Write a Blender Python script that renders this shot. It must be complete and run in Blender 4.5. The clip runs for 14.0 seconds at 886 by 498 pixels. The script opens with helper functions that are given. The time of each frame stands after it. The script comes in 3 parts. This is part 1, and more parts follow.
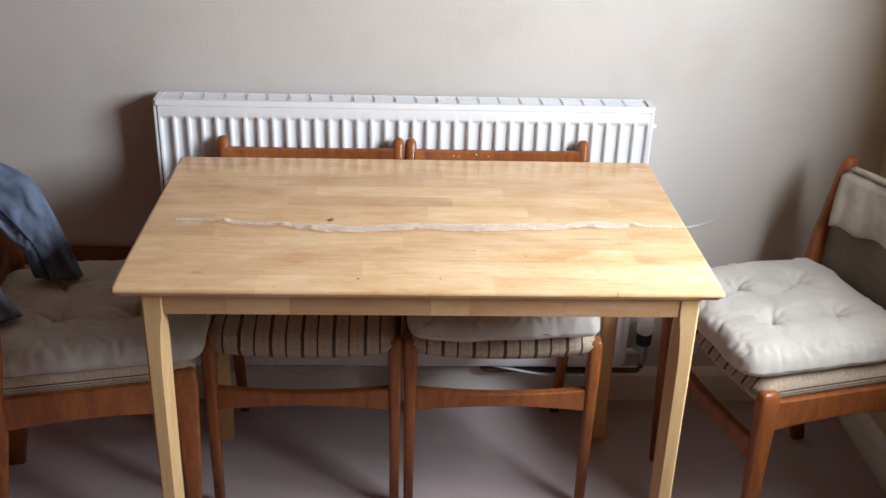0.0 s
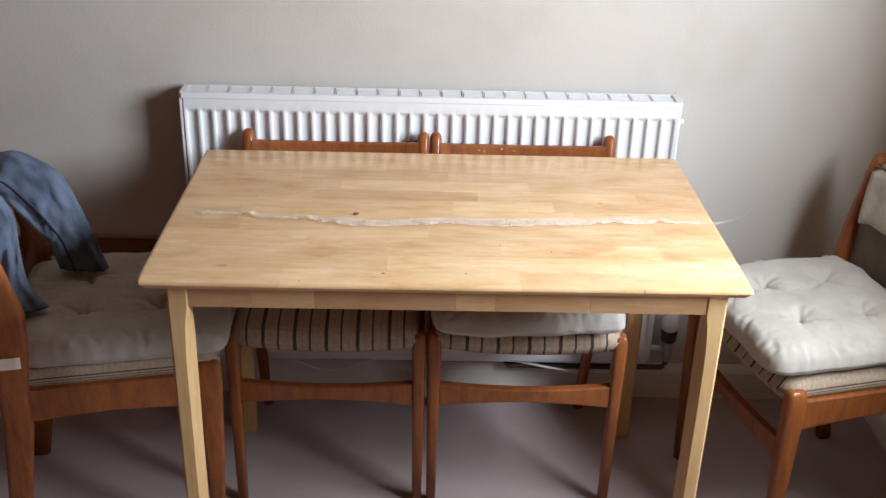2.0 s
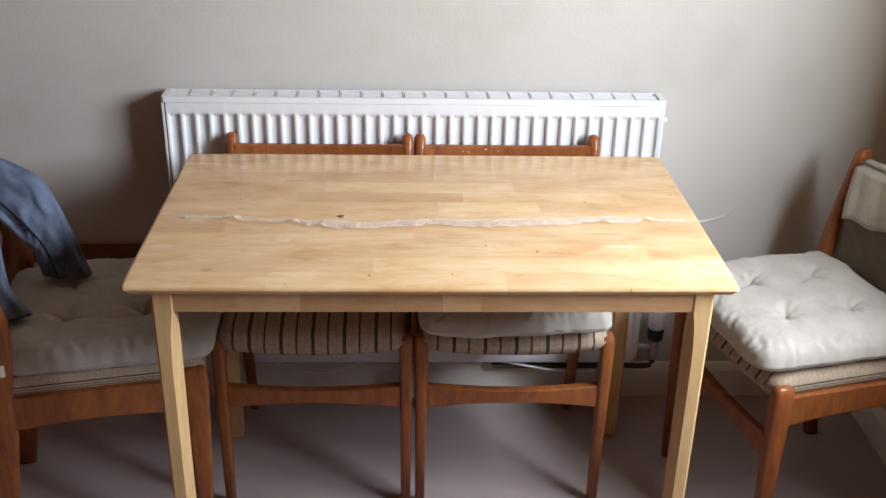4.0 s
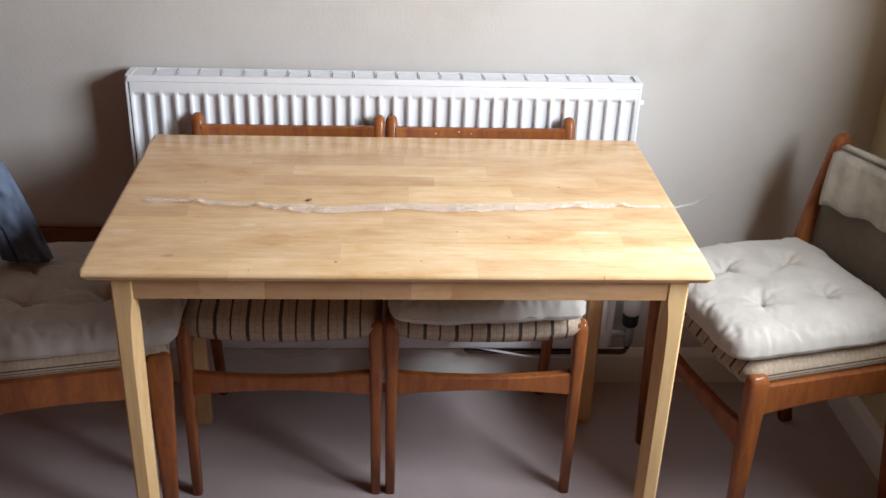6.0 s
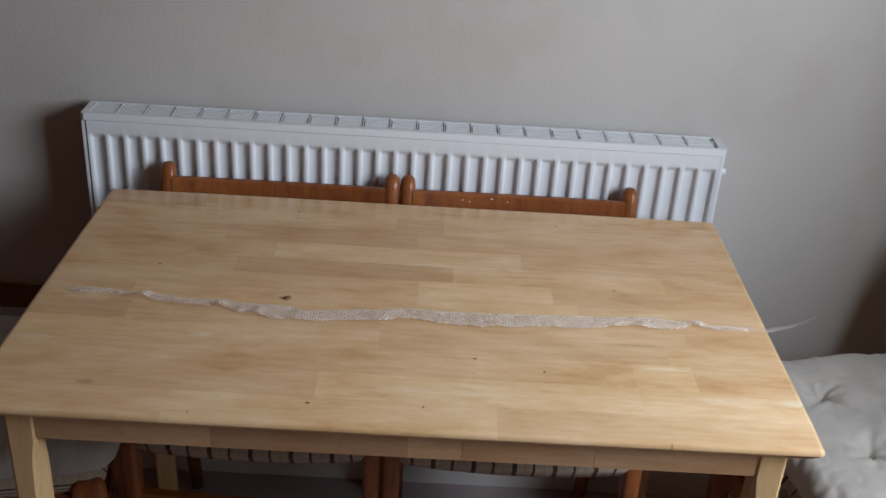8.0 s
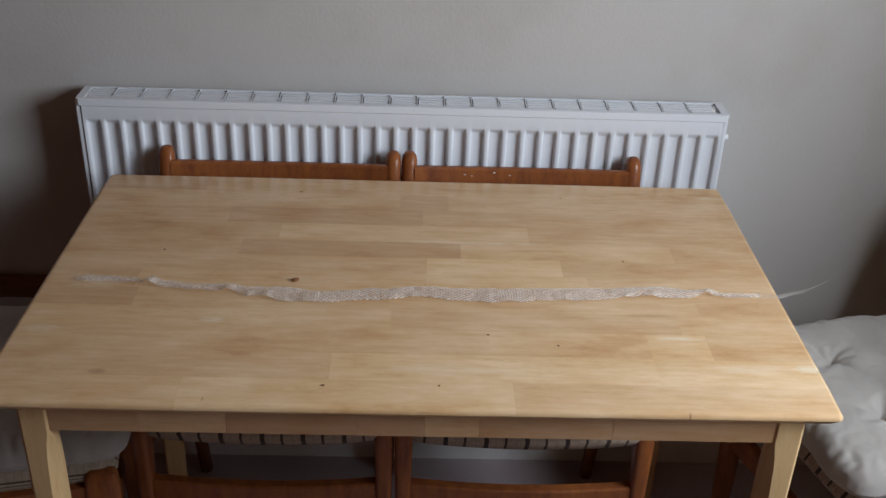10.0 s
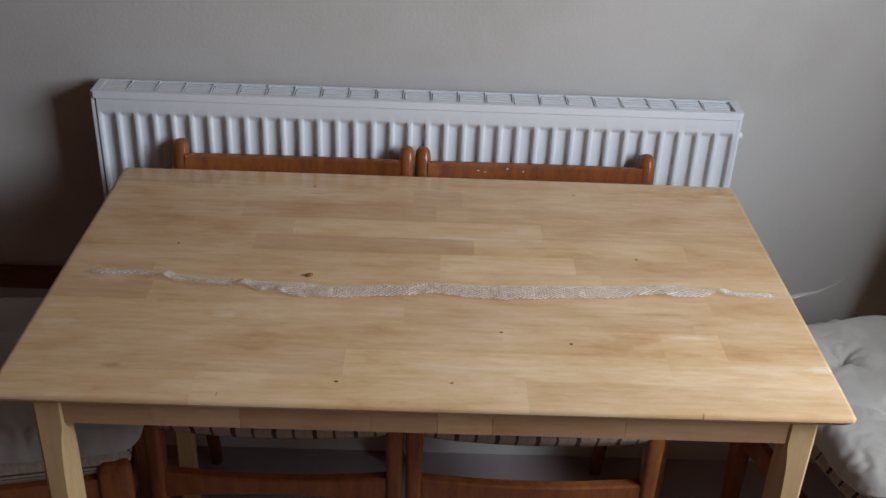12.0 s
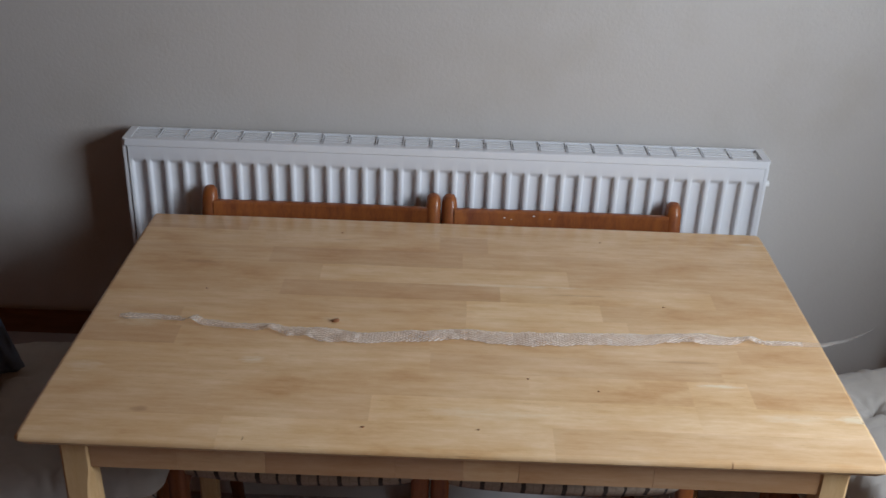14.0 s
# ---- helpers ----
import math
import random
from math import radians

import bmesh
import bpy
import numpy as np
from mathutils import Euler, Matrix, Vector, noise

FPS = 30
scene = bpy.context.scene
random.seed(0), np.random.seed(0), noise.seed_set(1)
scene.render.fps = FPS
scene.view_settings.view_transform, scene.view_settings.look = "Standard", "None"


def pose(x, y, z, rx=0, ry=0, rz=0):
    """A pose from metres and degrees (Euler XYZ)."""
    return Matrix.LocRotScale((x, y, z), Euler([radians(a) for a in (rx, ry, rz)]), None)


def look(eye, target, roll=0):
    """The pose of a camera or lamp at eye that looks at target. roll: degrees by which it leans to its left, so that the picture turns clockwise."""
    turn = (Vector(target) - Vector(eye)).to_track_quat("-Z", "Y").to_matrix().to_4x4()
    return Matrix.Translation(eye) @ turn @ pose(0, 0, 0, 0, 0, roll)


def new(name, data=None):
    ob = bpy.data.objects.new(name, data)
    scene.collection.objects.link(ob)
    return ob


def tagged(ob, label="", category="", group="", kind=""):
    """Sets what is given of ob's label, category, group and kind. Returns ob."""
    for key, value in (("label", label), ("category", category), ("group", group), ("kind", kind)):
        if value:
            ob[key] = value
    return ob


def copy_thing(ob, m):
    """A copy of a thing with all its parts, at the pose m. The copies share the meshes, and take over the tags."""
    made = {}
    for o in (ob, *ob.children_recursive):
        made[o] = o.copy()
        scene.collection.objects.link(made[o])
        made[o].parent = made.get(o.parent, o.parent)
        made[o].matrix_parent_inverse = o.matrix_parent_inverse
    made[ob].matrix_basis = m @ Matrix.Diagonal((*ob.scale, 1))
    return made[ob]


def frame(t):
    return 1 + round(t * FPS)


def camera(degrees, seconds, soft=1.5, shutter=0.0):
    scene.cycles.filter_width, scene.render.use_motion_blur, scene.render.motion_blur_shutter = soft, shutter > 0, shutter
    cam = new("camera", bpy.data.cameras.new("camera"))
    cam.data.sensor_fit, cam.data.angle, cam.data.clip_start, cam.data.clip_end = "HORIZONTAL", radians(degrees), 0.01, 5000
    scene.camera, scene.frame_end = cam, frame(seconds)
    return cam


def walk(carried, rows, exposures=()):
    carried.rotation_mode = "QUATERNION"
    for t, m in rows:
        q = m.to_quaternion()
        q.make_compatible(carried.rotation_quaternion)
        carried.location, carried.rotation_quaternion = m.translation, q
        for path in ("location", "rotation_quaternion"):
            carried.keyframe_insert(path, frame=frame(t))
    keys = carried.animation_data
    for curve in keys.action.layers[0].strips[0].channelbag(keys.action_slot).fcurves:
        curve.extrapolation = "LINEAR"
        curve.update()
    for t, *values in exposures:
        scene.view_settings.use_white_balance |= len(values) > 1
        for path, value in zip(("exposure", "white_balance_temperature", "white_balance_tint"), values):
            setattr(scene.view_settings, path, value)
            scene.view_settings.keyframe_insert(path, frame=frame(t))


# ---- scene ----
cam = camera(46.0, 14.0, soft=1.5, shutter=0.5)
PATH = [
    (0, (-0.023, -2.532, 1.645), (0.067, -0.729, 0.786), 1.8),
    (0.5, (-0.028, -2.518, 1.644), (0.069, -0.714, 0.786), 2.4),
    (1, (-0.031, -2.515, 1.644), (0.046, -0.714, 0.777), 2.4),
    (1.5, (-0.031, -2.512, 1.644), (0.029, -0.715, 0.769), 2.0),
    (2, (-0.031, -2.522, 1.642), (0.019, -0.722, 0.771), 1.7),
    (2.5, (-0.033, -2.525, 1.642), (0.014, -0.724, 0.773), 1.6),
    (3, (-0.036, -2.522, 1.643), (0.023, -0.721, 0.777), 1.5),
    (5.3, (-0.027, -2.513, 1.633), (0.09, -0.714, 0.756), 1.8),
    (5.5, (-0.035, -2.507, 1.636), (0.091, -0.716, 0.753), 2.0),
    (6, (-0.012, -2.47, 1.628), (0.106, -0.688, 0.727), 2.1),
    (6.2, (0.0, -2.435, 1.627), (0.112, -0.658, 0.716), 2.5),
    (6.3, (-0.01, -2.415, 1.631), (0.102, -0.642, 0.712), 3.1),
    (6.5, (-0.004, -2.37, 1.618), (0.044, -0.593, 0.703), 3.5),
    (6.7, (-0.018, -2.297, 1.611), (0.01, -0.516, 0.702), 3.4),
    (6.8, (-0.016, -2.251, 1.605), (0.02, -0.474, 0.687), 2.4),
    (7, (-0.026, -2.177, 1.616), (0.101, -0.41, 0.686), 1.6),
    (7.2, (-0.042, -2.118, 1.606), (0.166, -0.353, 0.687), 2.2),
    (7.3, (-0.042, -2.098, 1.613), (0.167, -0.339, 0.683), 2.1),
    (7.5, (-0.021, -2.045, 1.605), (0.158, -0.281, 0.68), 2.7),
    (7.7, (0.006, -1.991, 1.608), (0.12, -0.225, 0.676), 3.0),
    (7.8, (0.025, -1.97, 1.608), (0.108, -0.199, 0.683), 3.5),
    (8, (0.052, -1.946, 1.591), (0.083, -0.173, 0.665), 3.7),
    (8.2, (0.061, -1.926, 1.582), (0.068, -0.167, 0.633), 2.9),
    (10.3, (0.021, -1.932, 1.593), (0.085, -0.184, 0.618), 1.9),
    (10.5, (0.021, -1.929, 1.596), (0.088, -0.185, 0.62), 1.7),
    (11, (0.016, -1.932, 1.596), (0.086, -0.19, 0.616), 1.7),
    (11.5, (0.014, -1.932, 1.596), (0.061, -0.192, 0.612), 1.8),
    (12, (0.014, -1.929, 1.596), (0.054, -0.189, 0.61), 2.5),
    (12.5, (0.012, -1.925, 1.593), (0.04, -0.197, 0.587), 2.8),
    (13, (0.003, -1.924, 1.598), (0.04, -0.186, 0.609), 2.0),
    (13.5, (0.003, -1.93, 1.597), (0.043, -0.154, 0.678), 2.6),
    (14, (0.011, -1.934, 1.593), (0.001, -0.15, 0.689), 2.0),
]
walk(cam, [(t, look(eye, target, roll)) for t, eye, target, roll in PATH],
     exposures=[(0, 0.0, 7850, 25), (6.6, 0.0, 7850, 25), (7.4, -0.76, 7500, 25), (8.2, -1.09, 7400, 25), (14, -1.12, 7350, 25)])

# ---- world and light ----
world = bpy.data.worlds.new("sky")
scene.world = world
world.use_nodes = True
wn = world.node_tree.nodes
sky = wn.new("ShaderNodeTexSky")
sky.sky_type, sky.sun_disc = "NISHITA", False
sky.sun_elevation, sky.sun_rotation = radians(35), radians(250)
wn["Background"].inputs["Strength"].default_value = 0.1
world.node_tree.links.new(sky.outputs[0], wn["Background"].inputs["Color"])

WIN_Y0, WIN_Y1, WIN_Z0, WIN_Z1 = -1.68, -0.79, 1.0, 1.99
lamp_data = bpy.data.lights.new("window_daylight", "AREA")
lamp_data.shape, lamp_data.size, lamp_data.size_y = "RECTANGLE", WIN_Z1 - WIN_Z0 - 0.1, WIN_Y1 - WIN_Y0 - 0.1
lamp_data.energy, lamp_data.color = 90.0, (0.60, 0.825, 1.0)
lamp = new("window_daylight", lamp_data)
lamp.matrix_world = look((1.29, (WIN_Y0 + WIN_Y1) / 2, (WIN_Z0 + WIN_Z1) / 2), (0.0, (WIN_Y0 + WIN_Y1) / 2, (WIN_Z0 + WIN_Z1) / 2))

# ---- sizes ----
WALL_Y, WALL_X = -0.050, 1.225
TX0, TX1, TY0, TY1, TZ = -0.529, 0.577, -0.886, -0.214, 0.776


# ---- materials ----
def material(name, rough=0.5, metal=0.0):
    m = bpy.data.materials.new(name)
    m.use_nodes = True
    b = m.node_tree.nodes["Principled BSDF"]
    b.inputs["Roughness"].default_value, b.inputs["Metallic"].default_value = rough, metal
    return m, m.node_tree, b


def node(tree, kind, **inputs):
    n = tree.nodes.new(kind)
    for key, value in inputs.items():
        n.inputs[key.replace("_", " ")].default_value = value
    return n


def coords(tree, scale=(1, 1, 1), turn=(0, 0, 0)):
    c = tree.nodes.new("ShaderNodeTexCoord")
    m = node(tree, "ShaderNodeMapping", Scale=scale, Rotation=turn)
    tree.links.new(c.outputs["Object"], m.inputs["Vector"])
    return m.outputs[0]


def noise_tex(tree, vec, scale, detail=4.0, rough=0.55):
    n = node(tree, "ShaderNodeTexNoise", Scale=scale, Detail=detail, Roughness=rough)
    tree.links.new(vec, n.inputs["Vector"])
    return n.outputs["Fac"]


def ramp(tree, fac, stops):
    r = tree.nodes.new("ShaderNodeValToRGB")
    el = r.color_ramp.elements
    while len(el) < len(stops):
        el.new(0.5)
    for e, (p, c) in zip(el, stops):
        e.position, e.color = p, (*c, 1.0)
    tree.links.new(fac, r.inputs[0])
    return r.outputs[0]


def mix(tree, a, b, fac, how="MIX"):
    m = tree.nodes.new("ShaderNodeMix")
    m.data_type, m.blend_type = "RGBA", how
    for sock, v in ((m.inputs[0], fac), (m.inputs[6], a), (m.inputs[7], b)):
        if isinstance(v, (int, float)):
            sock.default_value = v
        elif isinstance(v, tuple):
            sock.default_value = (*v, 1.0)
        else:
            tree.links.new(v, sock)
    return m.outputs[2]


def arith(tree, op, a, b=0.0):
    m = tree.nodes.new("ShaderNodeMath")
    m.operation = op
    for sock, v in ((m.inputs[0], a), (m.inputs[1], b)):
        if isinstance(v, (int, float)):
            sock.default_value = v
        else:
            tree.links.new(v, sock)
    return m.outputs[0]


def bump(tree, bsdf, height, strength, distance):
    n = node(tree, "ShaderNodeBump", Strength=strength, Distance=distance)
    tree.links.new(height, n.inputs["Height"])
    tree.links.new(n.outputs[0], bsdf.inputs["Normal"])


def plain(name, colour, rough=0.5, metal=0.0, vary=0.06, scale=18.0, relief=0.0):
    m, t, b = material(name, rough, metal)
    v = coords(t)
    big, fine = noise_tex(t, v, scale * 0.2), noise_tex(t, v, scale * 6)
    lo, hi = tuple(c * (1 - vary) for c in colour), tuple(min(1, c * (1 + vary)) for c in colour)
    col = mix(t, ramp(t, big, ((0.3, lo), (0.7, hi))), ramp(t, fine, ((0.3, lo), (0.7, hi))), 0.4)
    t.links.new(col, b.inputs["Base Color"])
    if relief:
        bump(t, b, fine, 0.5, relief)
    return m


def wood(name, dark, light, rough, along=(1, 14, 14), pieces=False, scale=6.0, coat=0.0):
    m, t, b = material(name, rough)
    info = t.nodes.new("ShaderNodeObjectInfo")
    c = t.nodes.new("ShaderNodeTexCoord")
    shift = t.nodes.new("ShaderNodeVectorMath")
    shift.operation = "MULTIPLY_ADD"
    comb = t.nodes.new("ShaderNodeCombineXYZ")
    for k in range(3):
        t.links.new(info.outputs["Random"], comb.inputs[k])
    t.links.new(comb.outputs[0], shift.inputs[0])
    shift.inputs[1].default_value = (31, 17, 7)
    t.links.new(c.outputs["Object"], shift.inputs[2])
    mp = node(t, "ShaderNodeMapping", Scale=along)
    t.links.new(shift.outputs[0], mp.inputs["Vector"])
    grain = noise_tex(t, mp.outputs[0], scale, 5.0, 0.6)
    fine = noise_tex(t, mp.outputs[0], scale * 7, 3.0, 0.7)
    col = mix(t, ramp(t, grain, ((0.10, dark), (0.9, light)) if pieces else ((0.28, dark), (0.7, light))), ramp(t, fine, ((0.35, dark), (0.6, light))), 0.12 if pieces else 0.22)
    if pieces:
        col = mix(t, col, info.outputs["Color"], 1.0, "MULTIPLY")
        place = node(t, "ShaderNodeMapping", Scale=(3.4, 8, 8))
        t.links.new(c.outputs["Object"], place.inputs["Vector"])
        blotch = noise_tex(t, place.outputs[0], 1.6, 5.0, 0.65)
        col = mix(t, col, ramp(t, blotch, ((0.28, (0.80, 0.65, 0.47)), (0.43, (0.95, 0.90, 0.82)), (0.54, (1.0, 1.0, 1.0)), (0.70, (1.10, 1.17, 1.27)))), 1.0, "MULTIPLY")
        # pale rubbed patches and one painted highlight: x, y, half lengths, strength
        rough_edge = node(t, "ShaderNodeMapping", Scale=(8, 30, 8))
        t.links.new(c.outputs["Object"], rough_edge.inputs["Vector"])
        ragged = noise_tex(t, rough_edge.outputs[0], 6.0, 5.0, 0.65)
        sep = t.nodes.new("ShaderNodeSeparateXYZ")
        t.links.new(c.outputs["Object"], sep.inputs[0])
        rubbed_and_glint = None
        for px, py, rx, ry, s in RUBBED_AND_GLINT:
            u = arith(t, "DIVIDE", arith(t, "SUBTRACT", sep.outputs[0], px - (TX0 + TX1) / 2), rx)
            w = arith(t, "DIVIDE", arith(t, "SUBTRACT", sep.outputs[1], py - (TY0 + TY1) / 2), ry)
            d = arith(t, "ADD", arith(t, "POWER", arith(t, "ABSOLUTE", u), 2.0), arith(t, "POWER", arith(t, "ABSOLUTE", w), 2.0))
            one = arith(t, "MULTIPLY", arith(t, "MAXIMUM", arith(t, "SUBTRACT", arith(t, "SUBTRACT", arith(t, "MULTIPLY", ragged, 3.4), 0.75), d), 0.0), s)
            rubbed_and_glint = one if rubbed_and_glint is None else arith(t, "MAXIMUM", rubbed_and_glint, one)
        rubbed_and_glint = arith(t, "MINIMUM", rubbed_and_glint, 0.75)
        col = mix(t, col, (0.80, 0.66, 0.46), rubbed_and_glint)
        for px, py, rx, ry, s in KNOTS:
            u = arith(t, "DIVIDE", arith(t, "SUBTRACT", sep.outputs[0], px - (TX0 + TX1) / 2), rx)
            w = arith(t, "DIVIDE", arith(t, "SUBTRACT", sep.outputs[1], py - (TY0 + TY1) / 2), ry)
            d = arith(t, "ADD", arith(t, "MULTIPLY", u, u), arith(t, "MULTIPLY", w, w))
            near = arith(t, "MAXIMUM", arith(t, "SUBTRACT", arith(t, "MULTIPLY", ragged, 2.0), d), 0.0)
            col = mix(t, col, (0.27, 0.12, 0.045), arith(t, "MULTIPLY", arith(t, "MINIMUM", near, 1.0), s))
        # short dark pores along the grain, in drifts
        pore_place = node(t, "ShaderNodeMapping", Scale=(14, 150, 150))
        t.links.new(shift.outputs[0], pore_place.inputs["Vector"])
        pores = ramp(t, noise_tex(t, pore_place.outputs[0], 2.2, 3.0, 0.7), ((0.60, (0, 0, 0)), (0.72, (1, 1, 1))))
        drift = ramp(t, noise_tex(t, shift.outputs[0], 7.0), ((0.45, (0, 0, 0)), (0.65, (1, 1, 1))))
        col = mix(t, col, (0.36, 0.19, 0.08), arith(t, "MULTIPLY", arith(t, "MULTIPLY", pores, drift), 0.42))
    t.links.new(col, b.inputs["Base Color"])
    b.inputs["Coat Weight"].default_value, b.inputs["Coat Roughness"].default_value = coat, 0.12
    wear = arith(t, "MULTIPLY_ADD", noise_tex(t, shift.outputs[0], 9.0), 0.25)
    t.links.new(arith(t, "ADD", wear, rough - 0.12), b.inputs["Roughness"])
    bump(t, b, fine, 0.12, 0.0006)
    return m


# dark knots and nicks, given in the same way
KNOTS = [(-0.386, -0.817, 0.013, 0.008, 0.4), (-0.24, -0.872, 0.0012, 0.005, 0.9), (0.573, -0.787, 0.004, 0.0016, 0.9), (0.377, -0.884, 0.0014, 0.004, 0.9), (-0.17, -0.30, 0.02, 0.003, 0.3), (0.22, -0.47, 0.05, 0.003, 0.3), (0.36, -0.655, 0.06, 0.004, 0.25), (-0.40, -0.40, 0.04, 0.006, 0.3)]
# the patch at (0.562, -0.782) is wear with a glossy highlight painted in
RUBBED_AND_GLINT = [(0.395, -0.714, 0.036, 0.006, 0.7), (-0.262, -0.69, 0.022, 0.010, 0.6), (-0.45, -0.592, 0.04, 0.022, 0.3), (-0.49, -0.72, 0.03, 0.016, 0.3), (0.11, -0.446, 0.16, 0.006, 0.35), (0.562, -0.782, 0.026, 0.010, 1.0), (0.48, -0.785, 0.05, 0.012, 0.35), (0.545, -0.262, 0.03, 0.007, 0.5), (0.06, -0.80, 0.10, 0.014, 0.25), (-0.155, -0.57, 0.03, 0.008, 0.25)]
M_TABLE = wood("pale_rubberwood", (0.60, 0.32, 0.13), (0.775, 0.525, 0.31), 0.27, (2.5, 22, 22), True, 5.0, 0.7)
M_TABLE_LEG = wood("pale_rubberwood_leg", (0.60, 0.34, 0.14), (0.73, 0.475, 0.24), 0.42, (20, 20, 2), False, 5.0, 0.15)
M_CHAIR = wood("varnished_teak", (0.155, 0.027, 0.004), (0.36, 0.096, 0.011), 0.26, (10, 10, 2), False, 6.0, 0.5)
M_RAIL = wood("brown_batten", (0.14, 0.05, 0.02), (0.22, 0.085, 0.035), 0.5, (2, 14, 14))
M_PAINT = plain("white_radiator_enamel", (0.80, 0.81, 0.83), 0.32, vary=0.015)
M_SKIRT = plain("white_gloss_paint", (0.78, 0.76, 0.72), 0.35, vary=0.03)
M_BLACK = plain("black_plastic", (0.02, 0.02, 0.022), 0.4)
M_PIPE = plain("dull_copper_pipe", (0.12, 0.08, 0.06), 0.5, 0.6, vary=0.15)
M_METAL = plain("dull_steel", (0.5, 0.5, 0.5), 0.35, 1.0)
M_STRAP = plain("cotton_tape", (0.62, 0.55, 0.45), 0.9, vary=0.08, scale=60, relief=0.0004)
M_FRAME = plain("white_window_plastic", (0.82, 0.82, 0.82), 0.35, vary=0.02)
# unseen ceiling, its dark colour chosen only to lower the bounced fill
M_CEIL = plain("ceiling_low_bounce", (0.15, 0.064, 0.026), 0.9, vary=0.02)
# west and south walls, out of view; red brown added to warm the shadows
M_WARM = plain("unseen_wall_warm_fill", (0.19, 0.054, 0.018), 0.85, vary=0.08)
M_CRUMB = plain("dark_crumb", (0.24, 0.085, 0.03), 0.7, vary=0.3, scale=300)


def wall_paint(name, lo, hi):
    m, t, b = material(name, 0.75)
    v = coords(t)
    col = ramp(t, noise_tex(t, v, 1.7), ((0.25, lo), (0.75, hi)))
    mark = ramp(t, noise_tex(t, v, 7.0, 6.0), ((0.30, (0.95, 0.94, 0.92)), (0.5, (1, 1, 1))))
    t.links.new(mix(t, col, mark, 1.0, "MULTIPLY"), b.inputs["Base Color"])
    bump(t, b, noise_tex(t, v, 140.0, 3.0), 0.35, 0.0012)
    return m


def carpet_mat():
    m, t, b = material("taupe_carpet", 0.95)
    v = coords(t)
    pile = noise_tex(t, v, 420.0, 2.0)
    col = mix(t, ramp(t, noise_tex(t, v, 5.0), ((0.3, (0.385, 0.285, 0.278)), (0.7, (0.475, 0.362, 0.35)))), ramp(t, pile, ((0.3, (0.335, 0.252, 0.243)), (0.7, (0.52, 0.395, 0.386)))), 0.5)
    t.links.new(col, b.inputs["Base Color"])
    b.inputs["Sheen Weight"].default_value = 0.25
    bump(t, b, pile, 0.8, 0.004)
    return m


def weave(name, colour, scale=900.0, vary=0.1, relief=0.0007):
    m, t, b = material(name, 0.92)
    v = coords(t)
    w1 = node(t, "ShaderNodeTexWave", Scale=scale / 6.3, Distortion=1.2)
    w2 = node(t, "ShaderNodeTexWave", Scale=scale / 6.3, Distortion=1.2)
    w2.bands_direction = "Y"
    t.links.new(v, w1.inputs["Vector"])
    t.links.new(v, w2.inputs["Vector"])
    thread = arith(t, "MULTIPLY", w1.outputs["Fac"], w2.outputs["Fac"])
    lo, hi = tuple(c * (1 - vary) for c in colour), tuple(min(1, c * (1 + vary)) for c in colour)
    col = mix(t, ramp(t, noise_tex(t, v, 14.0), ((0.3, lo), (0.7, hi))), ramp(t, thread, ((0.0, lo), (0.6, hi))), 0.12)
    t.links.new(col, b.inputs["Base Color"])
    b.inputs["Sheen Weight"].default_value = 0.2
    bump(t, b, arith(t, "ADD", thread, noise_tex(t, v, 60.0)), 0.5, relief)
    return m


def striped():
    """Beige upholstery with dark brown stripes that run from front to back."""
    m, t, b = material("striped_upholstery", 0.92)
    v = coords(t)
    sep = t.nodes.new("ShaderNodeSeparateXYZ")
    t.links.new(v, sep.inputs[0])
    wob = arith(t, "MULTIPLY", noise_tex(t, v, 25.0), 0.004)
    x = arith(t, "ADD", sep.outputs[0], wob)
    run = arith(t, "DIVIDE", arith(t, "ADD", x, 1.0), 0.0345)
    saw = arith(t, "FRACT", run)
    other = arith(t, "GREATER_THAN", arith(t, "FRACT", arith(t, "MULTIPLY", run, 0.5)), 0.5)
    bold = arith(t, "LESS_THAN", saw, arith(t, "ADD", 0.13, arith(t, "MULTIPLY", other, 0.10)))
    thin = arith(t, "LESS_THAN", arith(t, "ABSOLUTE", arith(t, "SUBTRACT", saw, 0.60)), 0.028)
    cross = arith(t, "LESS_THAN", arith(t, "FRACT", arith(t, "DIVIDE", arith(t, "ADD", sep.outputs[1], 1.0), 0.0115)), 0.16)
    base = ramp(t, noise_tex(t, v, 160.0), ((0.3, (0.34, 0.245, 0.175)), (0.7, (0.47, 0.355, 0.265))))
    col = mix(t, base, (0.24, 0.17, 0.12), arith(t, "MULTIPLY", thin, 0.45))
    col = mix(t, col, (0.26, 0.19, 0.14), arith(t, "MULTIPLY", cross, 0.35))
    col = mix(t, col, (0.032, 0.018, 0.014), arith(t, "MULTIPLY", arith(t, "MULTIPLY", bold, arith(t, "LESS_THAN", arith(t, "ABSOLUTE", sep.outputs[0]), 0.196)), 0.93))
    out = arith(t, "ABSOLUTE", sep.outputs[0])
    hem = arith(t, "ADD", arith(t, "LESS_THAN", arith(t, "ABSOLUTE", arith(t, "SUBTRACT", out, 0.2085)), 0.0008), arith(t, "LESS_THAN", arith(t, "ABSOLUTE", arith(t, "SUBTRACT", out, 0.2117)), 0.0004))
    col = mix(t, col, (0.032, 0.018, 0.014), arith(t, "MULTIPLY", hem, 0.85))
    t.links.new(col, b.inputs["Base Color"])
    bump(t, b, noise_tex(t, v, 500.0), 0.5, 0.001)
    return m


